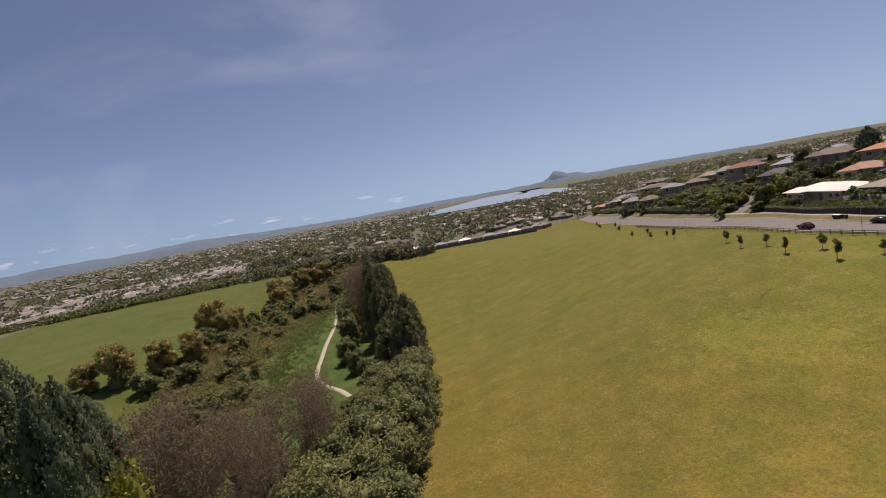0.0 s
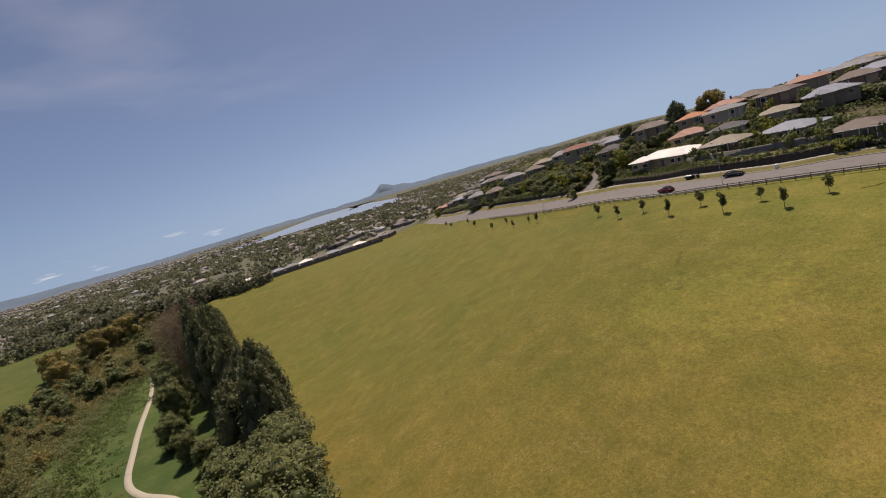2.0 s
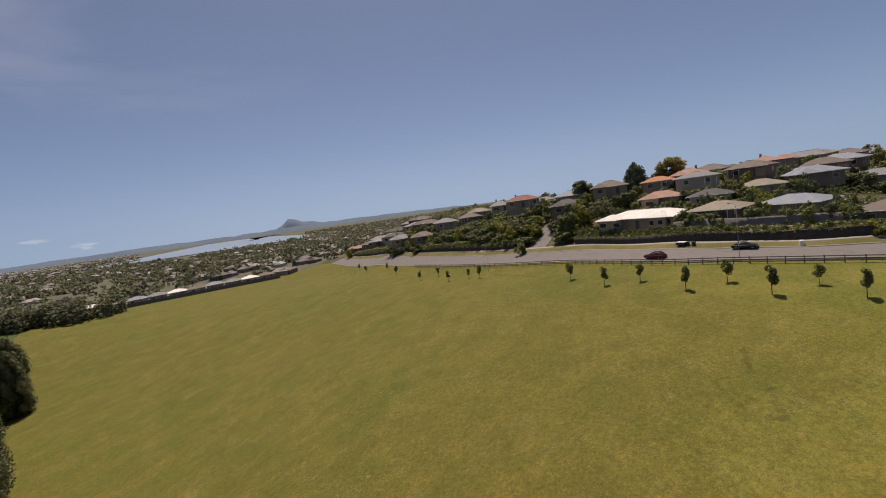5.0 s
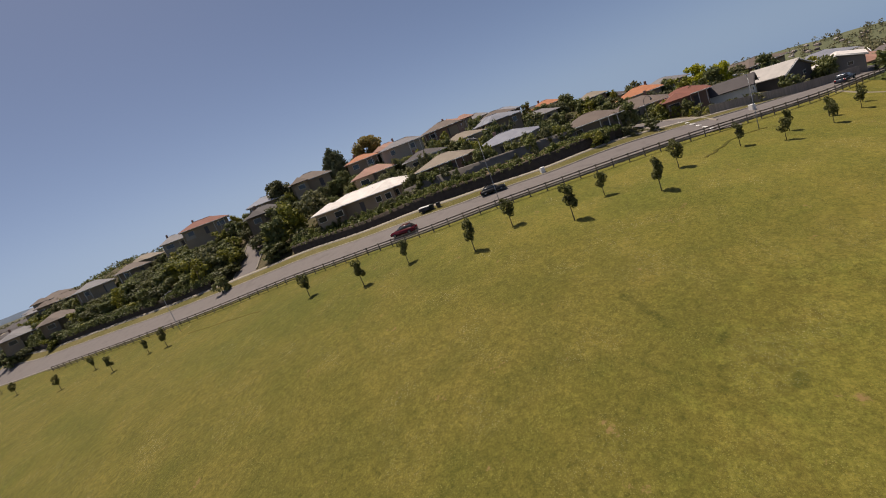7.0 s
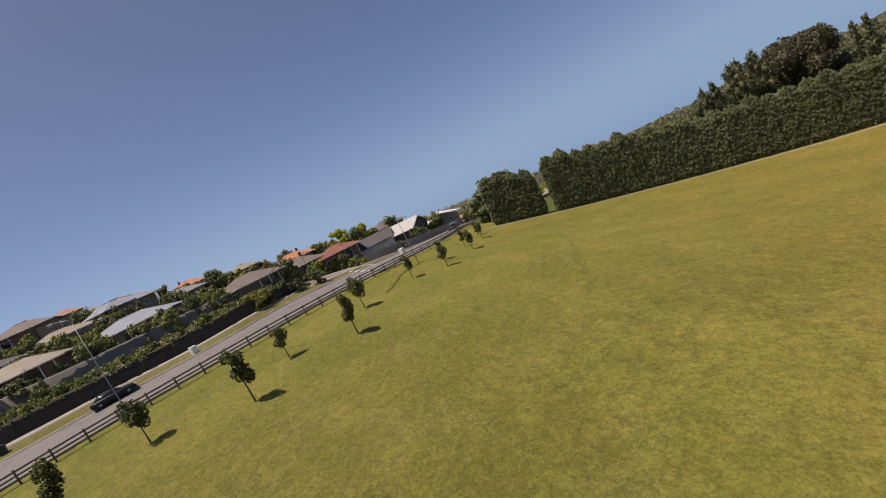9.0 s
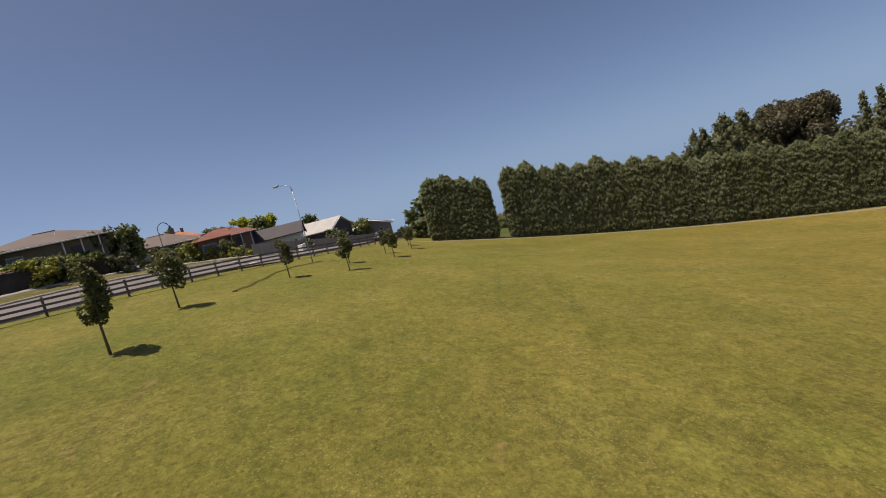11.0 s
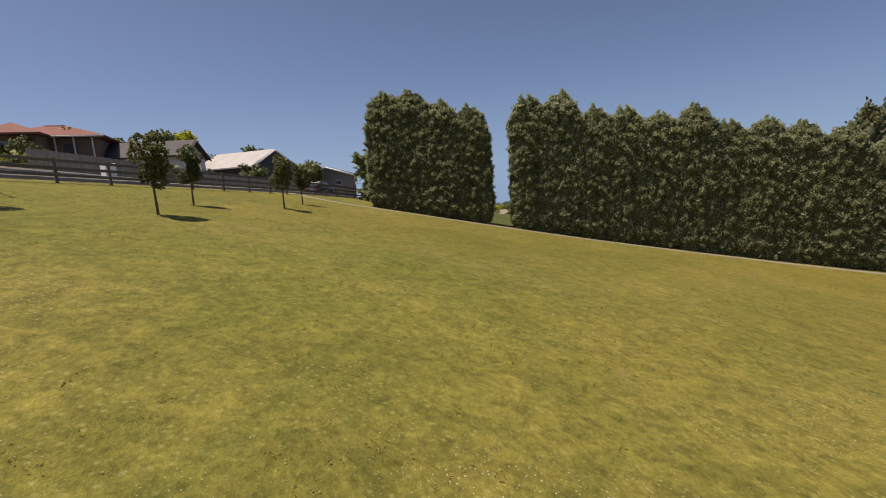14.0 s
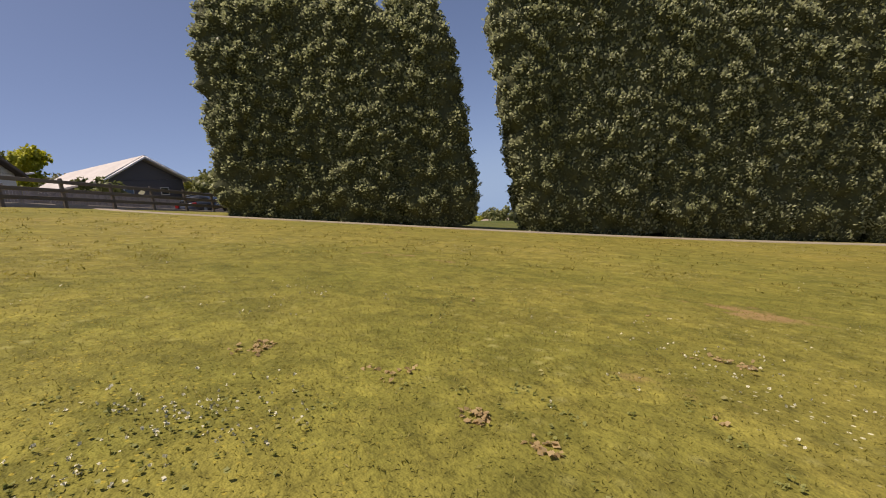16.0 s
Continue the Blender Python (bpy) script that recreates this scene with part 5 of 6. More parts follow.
# dark hedge and garden trees north of the side street
south_trees = [(150 + 9 * (k % 4) + 2 * math.sin(k * 3.1), 42 + 4.6 * k, 0.62 + 0.2 * math.sin(k * 1.9), 0.8) for k in range(12)]
garden_trees = [heap_tree("garden_tree", "leafy %s garden tree between the houses" % w, 160 + k, 7.0, 6.5, mt, 0.50, 0.18, 0.95, 22, 0.14, 1.6, 0.5, 0.42, "tree", "garden trees")
                for k, (w, mt) in enumerate([("green", "shrubleaf"), ("dark green", "darkleaf"), ("green", "oakleaf"), ("olive", "shrubleaf"), ("lime", "brightleaf")])]
places = []
north = beside(FENCE, 15.5)
north = north[(north[:, 1] > 173) & (north[:, 1] < 350)][::3]
for p in north:
    tall = 1.0 if p[1] < 198 else 0.42
    places.append((p[0], p[1], R4.uniform(0.6, 1.0) * tall, R4.uniform(0.8, 1.1)))
for p in beside(north, 5)[-7:]:
    places.append((p[0], p[1], R4.uniform(0.6, 1.1), R4.uniform(0.8, 1.2)))
for off, lo, hi in ((19, 0.55, 0.85), (23.5, 0.5, 0.8), (28, 0.45, 0.75)):
    for p in beside(FENCE, off)[::3]:
        if 170 < p[1] < 262:
            places.append((p[0] + R4.uniform(-1.2, 1.2), p[1] + R4.uniform(-1.5, 1.5), R4.uniform(lo, hi), R4.uniform(0.7, 1.0)))
for x, y, e, w, d, turn, *_ in NORTH_ROW + ROAD_ROW[4:] + HILL_ROW:
    for f in (-0.45, -0.15, 0.2, 0.5):
        v = pose(x, y, 0, 0, 0, turn) @ Vector((w * f, -d / 2 - R4.uniform(3.0, 6.0), 0))
        places.append((v.x, v.y, R4.uniform(0.4, 0.66), R4.uniform(0.55, 0.85)))
for k in range(26):
    f = (k // 2 + R4.uniform(0.0, 0.8)) / 13
    p = SIDE[0][int(f * (len(SIDE[0]) - 1))]
    side_off = R4.choice((-1, 1)) * R4.uniform(5.2, 8.5)
    places.append((p[0] - 0.42 * side_off + 4, p[1] + 0.9 * side_off, R4.uniform(0.35, 0.75), R4.uniform(0.5, 0.85)))
places += [(106, 154, 1.0, 1.0), (110, 152, 1.1, 1.1), (104.5, 154, 0.8, 0.9), (112, 146, 1.1, 1.1), (114, 158, 1.0, 1.0)]
for x, y in spots:
    if R4.random() < 0.28:
        a = R4.uniform(0, 6.3)
        places.append((x + 10 * math.cos(a), y + 10 * math.sin(a), R4.uniform(0.5, 1.05), R4.uniform(0.6, 1.0)))
for x, y, e, w, d, turn, *_ in NAMED:
    for side in (-1, 1):
        v = pose(x, y, 0, 0, 0, turn) @ Vector((side * (w / 2 + R4.uniform(1.2, 2.2)), R4.uniform(-d / 2 - 1, d / 2), 0))
        places.append((v.x, v.y, R4.uniform(0.4, 0.75), R4.uniform(0.45, 0.7)))
    if x > 112:
        v = pose(x, y, 0, 0, 0, turn) @ Vector((R4.uniform(-0.4, 0.4) * w, -d / 2 - R4.uniform(3.5, 5.0), 0))
        places.append((v.x, v.y, R4.uniform(0.3, 0.5), R4.uniform(0.4, 0.6)))
plant(garden_trees, clear_of(places) + south_trees)
blocked = np.array([(q[0], q[1]) for q in NAMED] + spots)


def hill_spot(r):
    while True:
        x, y = r.uniform(100, 270), r.uniform(48, 330)
        line = np.interp(y, FENCE[::-1, 1], FENCE[::-1, 0])
        if x > line + 16 and np.hypot(*(blocked - (x, y)).T).min() > 7 and min(np.linalg.norm(s - np.array([x, y]), axis=1).min() for s in SIDE) > 7:
            return x, y


scrub("garden_planting", "mixed green garden planting between the houses on the hill", 1150, hill_spot, 31, "shrubleaf", (0.7, 2.0), 0.55, 1.8)
scrub("garden_planting", "dark green garden bushes between the houses on the hill", 600, hill_spot, 32, "darkleaf", (0.8, 2.3), 0.55, 2.0)
scrub("garden_planting", "lime and golden garden bushes on the hill", 260, hill_spot, 33, "brightleaf", (0.6, 1.6), 0.45, 3.0)
plant([heap_tree("round_tree", "tall round-headed dark tree on the hill top", 171, 9.5, 7, "darkleaf", 0.5, 0.3, 1.0, 30, 0.25, 4.0)], [(132, 169, 0.9, 1.0)])
plant([heap_tree("round_tree", "broad golden green tree on the hill top", 172, 11, 10, "gorse", 0.5, 0.3, 0.9, 34, 0.25, 4.0)], [(152.5, 149.5, 0.85, 1.0)])
plant([spire_tree("pine_tree", "dark pine with a ragged top on the hill", 173, 13, 9, "pineleaf", 0.6, 2.5, 0.1)], [(143.5, 156.5, 0.82, 0.85)])
plant([heap_tree("yellow_tree", "bright yellow-leaved round tree among the houses", 174, 5.5, 5.5, "yellowtree", 0.35, 0.15, 0.9, 22, 0.2, 8.0)], [(153, 57.5, 1.05, 1.0), (166, 60, 1.0, 1.0)])
def to_top(h, places):
    """Places with a height factor that brings a plant of height h up to the given level."""
    return [(x, y, (top - gz(x, y)) / h, w) for x, y, top, w in places]


plant([spire_tree("pine_tree", "dark pine behind the tall hedge", 175 + k, 15, 7, "darkleaf", 0.36, 5.0, 0.1, "pines behind the hedge") for k in range(2)],
      to_top(15, [(92.5, 8.0, 10.2, 0.8), (93.6, 3.0, 10.2, 0.9), (93.0, -2.0, 11.6, 1.0), (91.5, -6.0, 11.2, 1.0), (96.0, -9.0, 11.6, 1.1), (95.5, -14.0, 11.8, 1.1)]))
plant([heap_tree("broad_tree", "broad brownish olive tree behind the tall hedge", 178, 15, 14, "brownleaf", 0.36, 0.4, 0.9, 46, 0.2, 7.0, 0.55, 0.4)], to_top(15, [(87.0, -12.0, 12.2, 0.95)]))
behind = beside(HEDGE_LINE, 13)[::16]
gap_way = np.array([0.79, -0.61])
places = []
for x, y in np.concatenate([behind, beside(HEDGE_LINE, 22)[8::20]]):
    d = np.array([x, y]) - np.array([103.5, 38.3])
    if abs(d[0] * gap_way[1] - d[1] * gap_way[0]) > 7.5 or d @ gap_way < 0:
        places.append((x, y, (gz(*HEDGE_LINE[np.argmin(np.linalg.norm(HEDGE_LINE - np.array([x, y]), axis=1))]) + 7.2 + 0.8 * math.sin(x * 1.7) - gz(x, y)) / 12, R4.uniform(0.8, 1.1)))
plant([heap_tree("field_tree", "leafy green tree standing behind the tall hedge", 181 + k, 12, 9, ["shrubleaf", "darkleaf"][k], 0.6, 0.25, 1.0, 30, 0.12, 1.1, group="trees behind the hedge") for k in range(2)], places)
plant([spire_tree("cypress_tree", "slim dark cypress behind the tall hedge", 179, 14, 3, "darkleaf", 0.45, 4.0, 0.05)], to_top(14, [(77.5, -8.5, 9.6, 0.8), (75.5, -8.0, 9.9, 0.9), (72.5, -8.5, 9.4, 0.8)]))
plant([heap_tree("field_tree", "pale green leafy tree at the end of the tall hedge", 183, 12, 9, "brightleaf", 0.45, 0.25, 1.0, 34, 0.04, 2.4, group="trees behind the hedge")], to_top(12, [(62.0, -3.5, 7.5, 0.9), (57.0, -9.0, 7.5, 0.9)]))


# ---------------------------------------------------------------- cars and street furniture
def car(x, y, turn, colour, label, length=4.3):
    z = gz(x, y) + 0.12
    t = thing("car", label, "car", "cars", at=(x, y, z), turn=turn)
    L, W = length / 2, 0.86
    side = [(-L, 0.35), (-L * 0.98, 0.78), (-L * 0.80, 0.93), (-L * 0.30, 0.95), (L * 0.45, 0.93), (L * 0.90, 0.80), (L, 0.55), (L * 0.98, 0.30), (-L * 0.97, 0.25)]
    glass = [(-L * 0.86, 0.92), (-L * 0.62, 1.38), (-L * 0.30, 1.47), (L * 0.05, 1.45), (L * 0.46, 0.93)]

    def hull(profile, w0, w1, top):
        bm = bmesh.new()
        rows = []
        for s in (-1, 1):
            rows.append([bm.verts.new((px, s * (w0 if pz < top else w1), pz)) for px, pz in profile])
        n = len(profile)
        for i in range(n):
            bm.faces.new((rows[0][i], rows[0][(i + 1) % n], rows[1][(i + 1) % n], rows[1][i]))
        bm.faces.new(rows[0])
        bm.faces.new(rows[1][::-1])
        bmesh.ops.bevel(bm, geom=bm.edges[:], offset=0.05, segments=2, affect="EDGES")
        for f in bm.faces:
            f.smooth = True
        return bm

    body = part("body", hull(side, W, W, 9), paint("car_paint", colour, 0.25, 0.2), t)
    cabin = part("window", hull(glass, W * 0.96, W * 0.74, 1.2), M["glass"], t)
    part("roof", boxed(-L * 0.58, L * 0.03, -W * 0.73, W * 0.73, 1.42, 1.49, 0.03), body.data.materials[0], t)
    for px in (-L * 0.62, L * 0.63):
        for s in (-1, 1):
            wh = part("wheel", tube(bmesh.new(), [(px, s * (W - 0.2), 0.31), (px, s * (W + 0.02), 0.31)], [0.31, 0.31], 18), M["tyre"], t)
            part("rim", tube(bmesh.new(), [(px, s * (W - 0.02), 0.31), (px, s * (W + 0.035), 0.31)], [0.19, 0.17], 12), M["steel"], wh)
    for s in (-1, 1):
        part("headlight", boxed(L * 0.90, L * 0.985, s * W * 0.72 - 0.16, s * W * 0.72 + 0.16, 0.58, 0.72, 0.03), M["lampglass"], t)
        part("tail_light", boxed(-L * 1.005, -L * 0.95, s * W * 0.78 - 0.13, s * W * 0.78 + 0.13, 0.62, 0.84, 0.02), paint("red_lens", (0.35, 0.02, 0.02), 0.2), t)
    return t


def on_road(y, off):
    line = beside(FENCE, off)
    i = int(np.argmin(np.abs(line[:, 1] - y)))
    d = line[i + 1] - line[i]
    return line[i][0], line[i][1], math.degrees(math.atan2(d[1], d[0]))


x, y, a = on_road(116.4, 3.6)
car(x, y, a + 180, (0.11, 0.012, 0.020), "dark red hatchback driving on the road")
x, y, a = on_road(102.6, 8.6)
car(x, y, a, (0.025, 0.027, 0.03), "low black car parked at the far kerb", 4.1).scale.z = 0.8
x, y, a = on_road(114.6, 10.3)
t = thing("trailer", "small dark covered trailer with a pale lid beside the footpath", "trailer", at=(x, y, gz(x, y) + 0.02), turn=a)
part("body", boxed(-0.95, 0.95, -0.55, 0.55, 0.38, 0.95, 0.03), paint("dark_sheet", (0.045, 0.045, 0.05), 0.5), t)
part("lid", boxed(-1.0, 1.0, -0.6, 0.6, 0.955, 1.05, 0.03), M["white"], t, "pale lid")
part("drawbar", tube(bmesh.new(), [(0.9, 0, 0.42), (1.7, 0, 0.36)], [0.04, 0.04], 8), M["steel"], t)
part("prop", tube(bmesh.new(), [(1.6, 0, 0.36), (1.6, 0, -0.03)], [0.03, 0.05], 8), M["steel"], t)
for s in (-1, 1):
    part("wheel", tube(bmesh.new(), [(-0.1, s * 0.58, 0.28), (-0.1, s * 0.74, 0.28)], [0.28, 0.28], 18), M["tyre"], t)
for off, tone in ((0.0, (0.02, 0.03, 0.022)), (0.75, (0.03, 0.035, 0.04))):
    x, y, a = on_road(112.4 - off, 10.4)
    t = thing("wheelie_bin", "dark wheeled rubbish bin on the verge", "bin", "wheelie bins", at=(x, y, gz(x, y) + 0.02), turn=a + 90)
    bm = boxed(-0.27, 0.27, -0.33, 0.33, 0.06, 0.95, 0.03)
    for v in bm.verts:
        if v.co.z < 0.5:
            v.co.x *= 0.8
            v.co.y *= 0.8
    part("body", bm, paint("bin_plastic", tone, 0.5), t)
    part("lid", boxed(-0.29, 0.29, -0.36, 0.36, 0.955, 1.02, 0.025), paint("bin_lid", tuple(1.6 * q for q in tone), 0.5), t)
    for s in (-1, 1):
        part("wheel", tube(bmesh.new(), [(s * 0.2, 0.3, 0.1), (s * 0.27, 0.3, 0.1)], [0.1, 0.1], 12), M["tyre"], t)
x, y, a = on_road(44, 4.0)
car(x, y, a, (0.05, 0.06, 0.08), "dark car parked near the hedge")
for x, y in [(98.6, 94.6), (113.2, 62.6)]:
    t = thing("utility_box", "pale roadside utility cabinet on the verge", "utility box", "utility boxes", at=(x, y, gz(x, y)), turn=25)
    part("body", boxed(-0.45, 0.45, -0.3, 0.3, 0, 1.0, 0.03), M["white"], t)
    part("plinth", boxed(-0.5, 0.5, -0.35, 0.35, -0.2, 0.12, 0.02), M["concrete"], t)
    part("door", boxed(-0.4, 0.4, -0.315, -0.29, 0.15, 1.02, 0.01), M["white"], t)

# ---------------------------------------------------------------- far land
GREEN_TOPS = [-1.6, -2.3, -3.1, -3.8, -4.5, -5.1, -5.6, -6.0]
M["greenhill"] = material("wooded_hill", [(0.085, 0.10, 0.055), (0.14, 0.145, 0.075)], 0.02, 0.95, 0.0, 0.2, coords="World")


def ridge(name, label, az0, az1, dist, tops, depth=500, mat="hill", base=-20):
    """A far range of hills between two bearings, its skyline through the given angles of height."""
    n = 60
    az = np.radians(np.linspace(az0, az1, n))
    el = np.interp(np.linspace(0, 1, n), np.linspace(0, 1, len(tops)), tops)
    el = el + 0.12 * np.array([noise.noise((a * 40, dist, 0)) for a in az])
    z = 30 + dist * np.tan(np.radians(el))
    V = []
    for f, d in ((0, -depth * 0.7), (0.55, -depth * 0.35), (1.0, 0), (0.0, depth * 0.7)):
        V.append(np.stack([np.sin(az) * (dist + d), np.cos(az) * (dist + d), base + (z - base) * f], 1))
    V = np.concatenate(V)
    F = [(k * n + i, k * n + i + 1, (k + 1) * n + i + 1, (k + 1) * n + i) for k in range(3) for i in range(n - 1)]
    me = quads(name, V, F)
    me.polygons.foreach_set("use_smooth", np.ones(len(F), bool))
    return tagged(part(name, me, M[mat]), label, "hills", kind="structure")


# ranges take their haze from the hill colour, not from the air
ridge("backdrop", "range of hills on the horizon with blue-grey haze painted in", -62, -8, 4300, [-0.3, -0.1, 0.2, 0.55, 0.45, 0.6, 0.2, 0.0, -0.2])
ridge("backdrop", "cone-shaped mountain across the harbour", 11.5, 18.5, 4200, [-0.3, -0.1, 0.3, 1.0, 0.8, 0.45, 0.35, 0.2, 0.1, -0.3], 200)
ridge("backdrop", "low shore across the harbour with haze painted in", -12, 44, 3900, [-0.1, -0.05, 0.0, -0.1, -0.1, 0.05, 0.0, -0.1, -0.25, -0.6, -1.3], 300, "hill", -260)
ridge("backdrop", "green hill behind the suburb", 84, 150, 1500, GREEN_TOPS, 500, "greenhill", -140)
bay = curve([(0, 2000), (150, 1960), (300, 1900), (470, 1880)], 40)
tagged(part("water", strip(bay, [-640, -300, 0, 500, 1100], [1.2, 1.2, 1.2, 1.2, 1.2]), M["water"]), "pale blue harbour water in the distance", "water", kind="structure")


def in_bay(x, y):
    return y > 1150 and -40 < x * 1900 / y < 520


def on_green_hill(r):
    """A point on the near slope of the wooded hill."""
    k, f = r.uniform(0.02, 0.98), r.uniform(0.25, 0.98)
    az = math.radians(84 + 66 * k)
    d = 1500 + np.interp(f, [0, 0.55, 1], [-350, -175, 0])
    top = 30 + 1500 * math.tan(math.radians(np.interp(k, np.linspace(0, 1, len(GREEN_TOPS)), GREEN_TOPS)))
    return math.sin(az) * d, math.cos(az) * d, -140 + (top + 140) * f


def far_town(name, label, n, where, seed):
    """Many small far houses, too far to tell apart, in one mesh."""
    r = np.random.default_rng(seed)
    V, F = [], []
    for _ in range(n):
        x, y, *up = where(r)
        if in_bay(x, y):
            continue
        z, w, d, h, a = up[0] if up else gz(x, y), r.uniform(4, 7), r.uniform(3.2, 4.8), r.uniform(2.4, 3.2), r.choice((0.6, 0.6, 2.17, 0.9)) + r.normal() * 0.12
        c, s = math.cos(a), math.sin(a)
        k = len(V)
        for px, py, pz in ((-w, -d, -3), (w, -d, -3), (w, d, -3), (-w, d, -3), (-w, -d, h), (w, -d, h), (w, d, h), (-w, d, h), (-w * 0.6, 0, h + 2), (w * 0.6, 0, h + 2)):
            V.append((x + px * c - py * s, y + px * s + py * c, z + pz))
        F += [[k, k + 1, k + 5, k + 4], [k + 1, k + 2, k + 6, k + 5], [k + 2, k + 3, k + 7, k + 6], [k + 3, k, k + 4, k + 7], [k + 4, k + 5, k + 9, k + 8], [k + 6, k + 7, k + 8, k + 9], [k + 5, k + 6, k + 9, k + 9], [k + 7, k + 4, k + 8, k + 8]]
    me = bpy.data.meshes.new(name)
    me.from_pydata(V, [], [list(dict.fromkeys(f)) for f in F])
    return tagged(part(name, me, M["town"]), label, "town", kind="stuff")


def far_woods(name, label, n, where, seed, mat, hi=11, leaf=2.7, tufts=20):
    r = np.random.default_rng(seed)
    P, N = [], []
    for _ in range(n):
        x, y, *up = where(r)
        if in_bay(x, y):
            continue
        ground_z = up[0] if up else gz(x, y)
        h, w = r.uniform(0.5, 1.0) * hi, r.uniform(3, 7)
        q = r.normal(size=(tufts, 3))
        q /= np.linalg.norm(q, axis=1)[:, None]
        P.append(np.array([x, y, ground_z + h * 0.5]) + q * np.array([w, w, h * 0.5]))
        N.append(q)
    V, F = leaves(np.concatenate(P), np.concatenate(N), leaf, 3, 0.7, 0.5, r)
    return tagged(part(name, quads(name, V, F), M[mat]), label, "trees", kind="stuff")


M["town"] = material("far_roofs", [(0.14, 0.118, 0.112), (0.20, 0.168, 0.158), (0.24, 0.20, 0.188), (0.20, 0.155, 0.14), (0.36, 0.33, 0.315)], 0.01, 0.8, 0, 0.3, coords="World", island=0.9)
far_town("far_houses", "rows of far pale and brown roofs on the plain", 1100, lambda r: (r.uniform(-1400, 700), r.uniform(440, 1900)), 1)
far_town("far_houses", "faint roofs near the horizon", 900, lambda r: (r.uniform(-2600, 300), r.uniform(1900, 3600)), 6)


def estate(r):
    """A point in the close-built estate along the far side of the paddock, in rows."""
    f, row = r.random(), r.integers(0, 9)
    return -430 + 215 * f - row * 11 + r.normal() * 1.5, 318 + 190 * f + row * 19 + r.normal() * 2


far_town("far_houses", "close rows of pinkish brown roofs beyond the paddock", 620, estate, 2)
far_town("far_houses", "pale sheds and houses beyond the paddock", 110, lambda r: (r.uniform(-620, -330), r.uniform(330, 560)), 21)
far_woods("far_trees", "dark shelter belt behind the paddock", 60, lambda r: (lambda f: (-200 + 34 * f + r.normal() * 3, 452 + 125 * f))(r.random()), 22, "distantleaf", 13, 1.6, 60)
far_town("far_houses", "far roofs over the harbour side", 260, lambda r: (r.uniform(60, 700), r.uniform(390, 900)), 3)
far_town("far_houses", "far roofs on the land beyond the hill", 1700, lambda r: (r.uniform(250, 1700), r.uniform(420, 1900)), 8)
far_town("far_houses", "far roofs on the slopes behind the suburb", 160, lambda r: (r.uniform(260, 700), r.uniform(-140, 300)), 4)


far_town("far_houses", "far roofs scattered over the wooded hill", 300, on_green_hill, 14)
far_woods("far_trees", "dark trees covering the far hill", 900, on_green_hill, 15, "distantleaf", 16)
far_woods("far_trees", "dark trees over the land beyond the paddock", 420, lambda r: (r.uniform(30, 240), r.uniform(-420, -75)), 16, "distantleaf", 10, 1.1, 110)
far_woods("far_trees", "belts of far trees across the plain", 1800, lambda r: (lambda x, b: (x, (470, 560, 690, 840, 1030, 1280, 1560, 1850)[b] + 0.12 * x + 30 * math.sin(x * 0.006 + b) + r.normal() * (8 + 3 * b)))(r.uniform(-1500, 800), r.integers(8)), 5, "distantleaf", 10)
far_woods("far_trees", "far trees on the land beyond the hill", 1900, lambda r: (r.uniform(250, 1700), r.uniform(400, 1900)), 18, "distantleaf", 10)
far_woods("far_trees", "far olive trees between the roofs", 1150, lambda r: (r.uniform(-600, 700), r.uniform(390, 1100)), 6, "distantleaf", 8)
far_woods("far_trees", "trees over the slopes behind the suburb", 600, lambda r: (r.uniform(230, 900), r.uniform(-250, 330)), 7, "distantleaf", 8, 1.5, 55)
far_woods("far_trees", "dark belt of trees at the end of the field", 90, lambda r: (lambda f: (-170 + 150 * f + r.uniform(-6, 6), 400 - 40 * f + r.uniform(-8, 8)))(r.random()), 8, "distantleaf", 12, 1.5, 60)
far_woods("far_trees", "scrub along the far paddock fence", 160, lambda r: (lambda f: (-420 + 300 * f + r.uniform(-8, 8), 330 + 90 * f + r.uniform(-6, 6)))(r.random()), 9, "shrubleaf", 6, 1.4, 50)
for k in range(11):
    x, y = -40 + k * 10.5, 384 + 1.2 * math.sin(k * 2)
    house(x, y, gz(x, y) + 3.0, 9, 8, 0, ["grey", "white", "brown", "slate"][k % 4], ["white", "cream", "grey"][k % 3], 1, 1.7, False, 0, "row house behind the end of the field", True, 200 + k)
end_line = curve([(-55, 375), (0, 374), (40, 373), (72, 372)])
tagged(part("boundary_fence", strip(end_line, [0, 0.02, 0.2, 0.22], [-0.5, 2.2, 2.2, -0.5]), M["timber"]), "dark close-boarded fence at the end of the field", "fence", kind="structure")

# ---------------------------------------------------------------- small things on the ground
for k in range(6):
    f = k / 5
    x, y = 103.2 + 10.5 * f, 70.4 + 2.4 * f
    part_ob = part("road_marking", boxed(-0.75, 0.75, -0.22, 0.22, 0.0, 0.03), M["white"])
    part_ob.matrix_basis = pose(x, y, gz(x, y) + 0.19, 0, 0, 14 + 3 * k)
    tagged(part_ob, "worn white painted bar on the side street", "road marking", "bars on the side street")


def lip(line, label):
    """A low grassy step in the field, its face bare and dark."""
    line = curve(line, 0.5)
    jig = np.array([[0.12 * math.sin(i * 1.3) + 0.1 * math.sin(i * 0.37), 0.12 * math.cos(i * 0.9)] for i in range(len(line))])
    line = line + jig
    tagged(part("bank", strip(line, [-0.35, -0.05, 0.0, 0.55], [-0.03, 0.0, 0.11, -0.03]), M["soilbank"]), label, "bank", kind="structure")


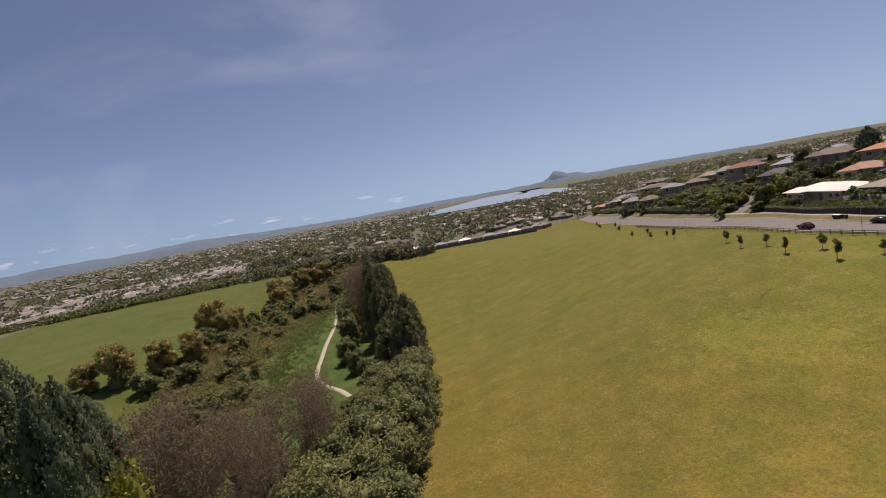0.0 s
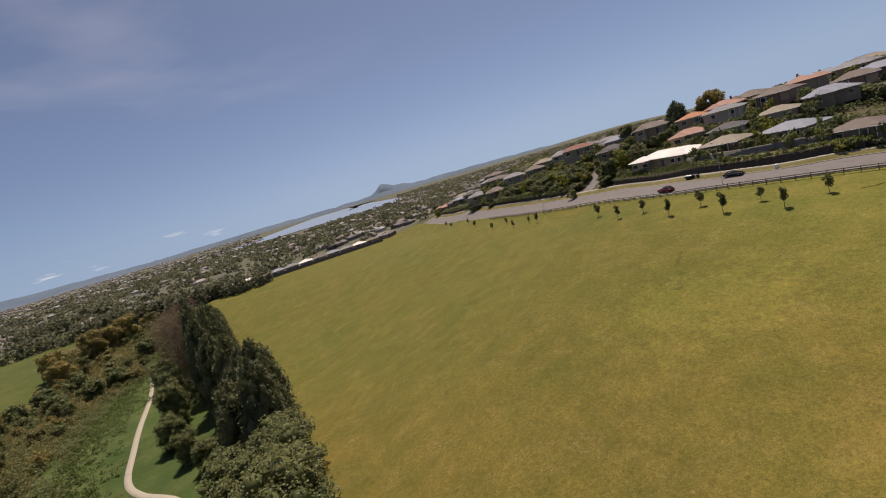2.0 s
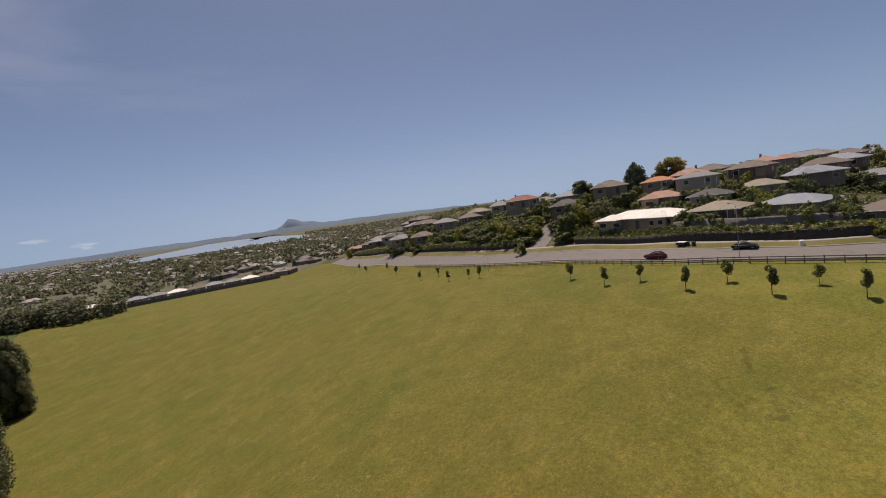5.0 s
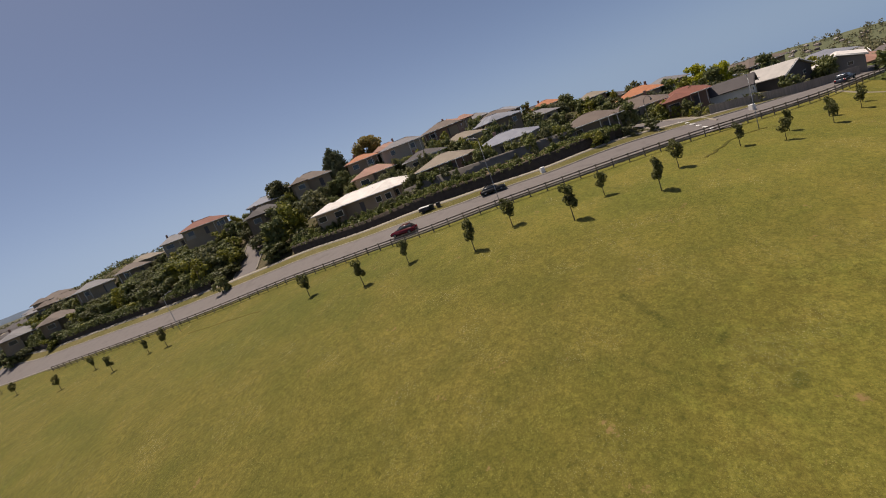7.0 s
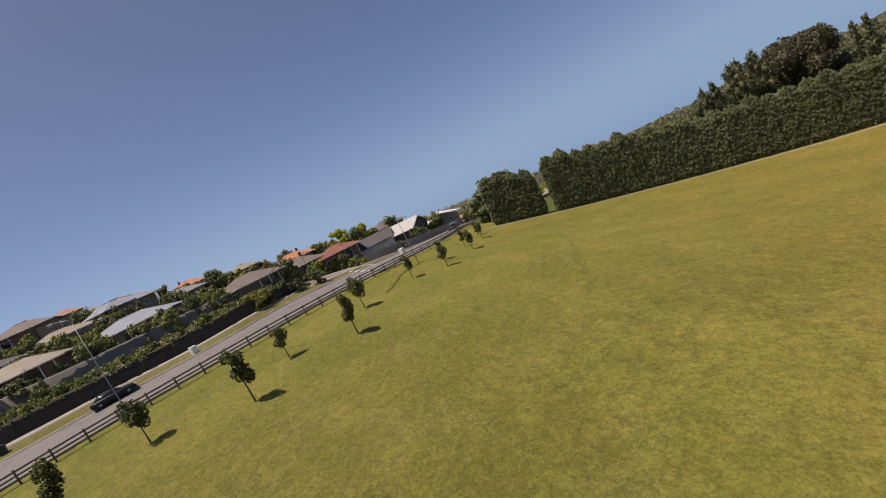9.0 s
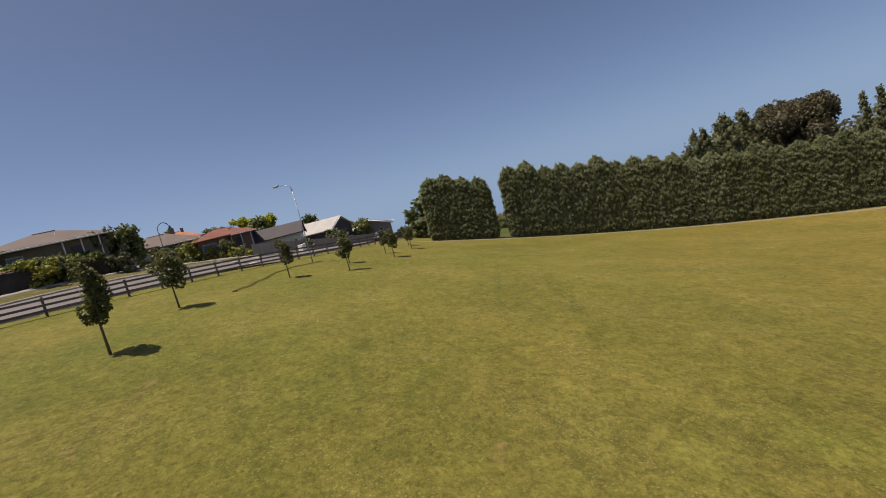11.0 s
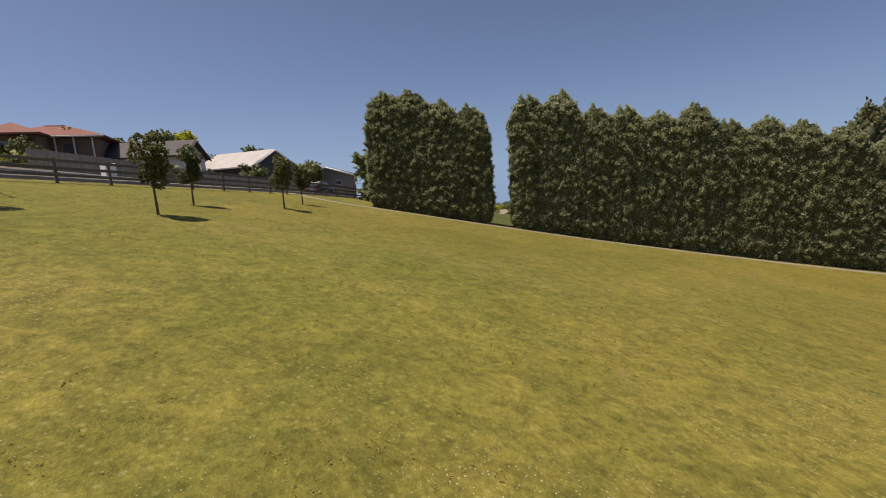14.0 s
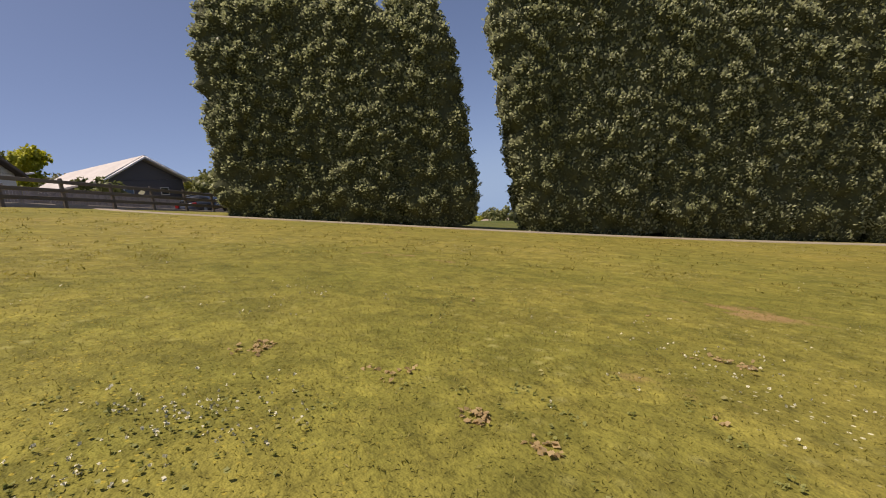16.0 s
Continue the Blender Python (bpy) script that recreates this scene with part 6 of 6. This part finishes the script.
M["dryleaf"] = leafy("dry_leaf", [(0.32, 0.225, 0.10), (0.44, 0.32, 0.155), (0.54, 0.41, 0.22)], 0.8, 0.45)
M["soilbank"] = meadow("bank_grass", (0.105, 0.10, 0.02), (0.14, 0.115, 0.028), (0.16, 0.125, 0.035), (0.07, 0.065, 0.018), False)
lip([(87.5, 74.2), (90.3, 72.3), (93.8, 70.3), (96.2, 67.9), (98.0, 64.8)], "low worn grass bank with a dark edge beside the young trees")
lip([(81.5, 160), (79.8, 148), (77.5, 138)], "low grass bank beside the fence")

r = np.random.default_rng(77)


def sward(n, wide, lo=-0.1):
    """Points over the grass where the way comes down to the hedge."""
    a, b = np.array([79.0, 56.5]), np.array([103.0, 39.5])
    f, s = r.uniform(lo, 1.0, n), r.uniform(-wide, wide, n)
    d = (b - a) / np.linalg.norm(b - a)
    q = a + (b - a) * f[:, None] + np.array([-d[1], d[0]]) * s[:, None]
    near_hedge = np.array([np.min(np.linalg.norm(HEDGE_LINE[:160:4] - v, axis=1)) for v in q])
    q = q[near_hedge > 2.2]
    return np.c_[q, ground(q[:, 0], q[:, 1])]


def turf(n, x, y, wide, grow=1.0):
    """Points strewn round a spot in the turf, closest in its middle."""
    a, d = r.uniform(0, 2 * np.pi, n), wide * r.random(n) ** grow
    q = np.stack([x + d * np.cos(a), y + d * np.sin(a)], 1)
    return np.c_[q, ground(q[:, 0], q[:, 1])]


# short blades, thickest where the turf is seen from close by
P = turf(130000, 92.6, 47.5, 4.6, 0.62)
V, F = leaves(P, np.c_[r.normal(size=(len(P), 2)) * 0.55, np.full(len(P), 0.45)], 0.017, 1, 0.3, 0.10, r, 0.0)
tagged(part("grass", quads("grass", V, F), M["blade"]), "short mown olive grass blades", "grass", kind="stuff")
# pale coarse tufts that catch the sun
P = sward(6000, 17, -0.95)
P = P[r.random(len(P)) < 0.1 + 0.9 * np.array([noise.noise((x * 0.4, y * 0.4, 3.0)) > 0.1 for x, y, _ in P])]
C = np.repeat(P, 4, 0) + np.c_[r.normal(size=(len(P) * 4, 2)) * 0.03, r.uniform(0.0, 0.008, len(P) * 4)]
V, F = leaves(C, np.c_[r.normal(size=(len(C), 2)), np.full(len(C), 0.15)], 0.024, 1, 0.15, 0.32, r, 0.0)
tagged(part("grass_tufts", quads("grass_tufts", V, F), M["tuft"]), "coarse pale tufts standing out of the mown grass", "grass", kind="stuff")
# clumps of longer grass left by the mower
P = sward(12000, 17, -0.95)
P = P[(np.hypot(P[:, 0] - 92.3, P[:, 1] - 47.6) > 3.0) & (r.random(len(P)) < 0.3 + 0.7 * np.array([noise.noise((x * 0.25, y * 0.25, 5.0)) > 0.0 for x, y, _ in P]))]
C = np.repeat(P, 11, 0) + np.c_[r.normal(size=(len(P) * 11, 2)) * 0.055, np.zeros(len(P) * 11)]
V, F = leaves(C, np.c_[r.normal(size=(len(C), 2)) * 0.7, np.full(len(C), 0.7)], 0.042, 1, 0.25, 0.16, r, 0.0)
tagged(part("grass_clumps", quads("grass_clumps", V, F), M["blade"]), "clumps of longer olive grass in the mown field", "grass", kind="stuff")
# clover and plantain
C = np.concatenate([turf(30, 92.25, 48.6, 0.55), turf(18, 91.9, 47.6, 0.6), turf(22, 93.4, 46.9, 0.8), turf(22, 92.1, 50.8, 1.2), turf(22, 89.4, 51.0, 1.0), sward(110, 14, -0.9)])
P = np.repeat(C, 8, 0) + np.c_[r.normal(size=(len(C) * 8, 2)) * 0.035, np.full(len(C) * 8, 0.002)]
V, F = leaves(P, np.c_[r.normal(size=(len(P), 2)), np.full(len(P), 0.25)], 0.014, 3, 0.1, 0.42, r, 0.0)
tagged(part("clover", quads("clover", V, F), M["weed"]), "patches of dark green clover and broad weeds in the grass", "weeds", kind="stuff")
C = np.concatenate([turf(60, 92.35, 48.6, 0.35), turf(16, 92.1, 48.85, 0.2), turf(25, 93.9, 47.7, 0.8), turf(40, 91.9, 46.6, 0.8), turf(130, 92.1, 50.8, 1.6), turf(90, 90.7, 52.0, 1.3),
                    turf(60, 89.6, 46.8, 1.2), turf(26, 88.0, 49.4, 0.5), turf(160, 92.3, 54.6, 2.0), turf(320, 84.8, 50.6, 2.4), turf(110, 88.0, 49.9, 2.0), turf(60, 89.4, 51.1, 1.0), sward(900, 15, -0.9)])
P = np.repeat(C, 2, 0) + np.c_[r.normal(size=(len(C) * 2, 2)) * 0.03, r.uniform(0.006, 0.018, len(C) * 2)]
V, F = leaves(P, np.tile([0.0, 0.0, 1.0], (len(P), 1)), 0.009, 4, 1.3, 0.5, r, 0.0)
tagged(part("clover_flowers", quads("clover_flowers", V, F), M["clover"]), "small pale clover flowers in the grass", "flowers", kind="stuff")
spot = np.array([71.4, 60.5]) + r.normal(size=(420, 2)) * np.array([0.9, 0.55])
P = np.c_[spot, ground(spot[:, 0], spot[:, 1]) + 0.05]
V, F = leaves(np.repeat(P, 2, 0) + r.normal(size=(840, 3)) * 0.03, np.tile([0.0, 0.0, 1.0], (840, 1)), 0.017, 4, 1.3, 0.5, r, 0.0)
M["buttercup"] = material("buttercup_petal", [(0.42, 0.33, 0.05), (0.58, 0.47, 0.08)], 3, 0.7, 0.0, 20)
tagged(part("yellow_flowers", quads("yellow_flowers", V, F), M["buttercup"]), "patch of small yellow flowers in the grass", "flowers", kind="stuff")
C = np.concatenate([turf(14, 92.88, 48.3, 0.12), turf(10, 91.96, 47.87, 0.07), turf(6, 91.73, 47.84, 0.07), turf(9, 91.94, 46.53, 0.16), turf(5, 92.4, 47.9, 0.2), sward(260, 13, -0.9)])
P = np.repeat(C, 3, 0) + np.c_[r.normal(size=(len(C) * 3, 2)) * 0.02, r.uniform(0.001, 0.005, len(C) * 3)]
V, F = leaves(P, np.c_[r.normal(size=(len(P), 2)), np.full(len(P), 0.10)], 0.024, 2, 0.12, 0.4, r, 0.0)
tagged(part("dry_leaves", quads("dry_leaves", V, F), M["dryleaf"]), "heaps of dry tan leaves and cut grass", "dry leaves", kind="stuff")

house(176, -20, gz(176, -20) + 2.9, 12, 8, -40, "tan", "cream", 1, 1.8, False, 0, "low tan-roofed house across the paddock behind the hedge", True, 301)
plant([heap_tree("yellow_tree", "round yellow-green tree behind the far house", 185, 6, 7, "yellowtree", 0.4, 0.2, 0.9, 24, 0.1, 6.0)], [(186, -24, 1.0, 1.0)])
plant([heap_tree("paddock_tree", "dark green tree at the far side of the paddock", 186 + k, 6, 8, "shrubleaf", 0.45, 0.2, 0.9, 24, 0.06, 4.0, group="paddock trees") for k in range(2)], [(168, -16, 0.9, 1.0), (182, -30, 1.0, 1.1), (174, -32, 1.0, 1.2), (190, -18, 1.0, 1.2), (178, -12, 0.9, 1.1), (165, -28, 0.8, 1.0), (194, -34, 1.2, 1.3)])
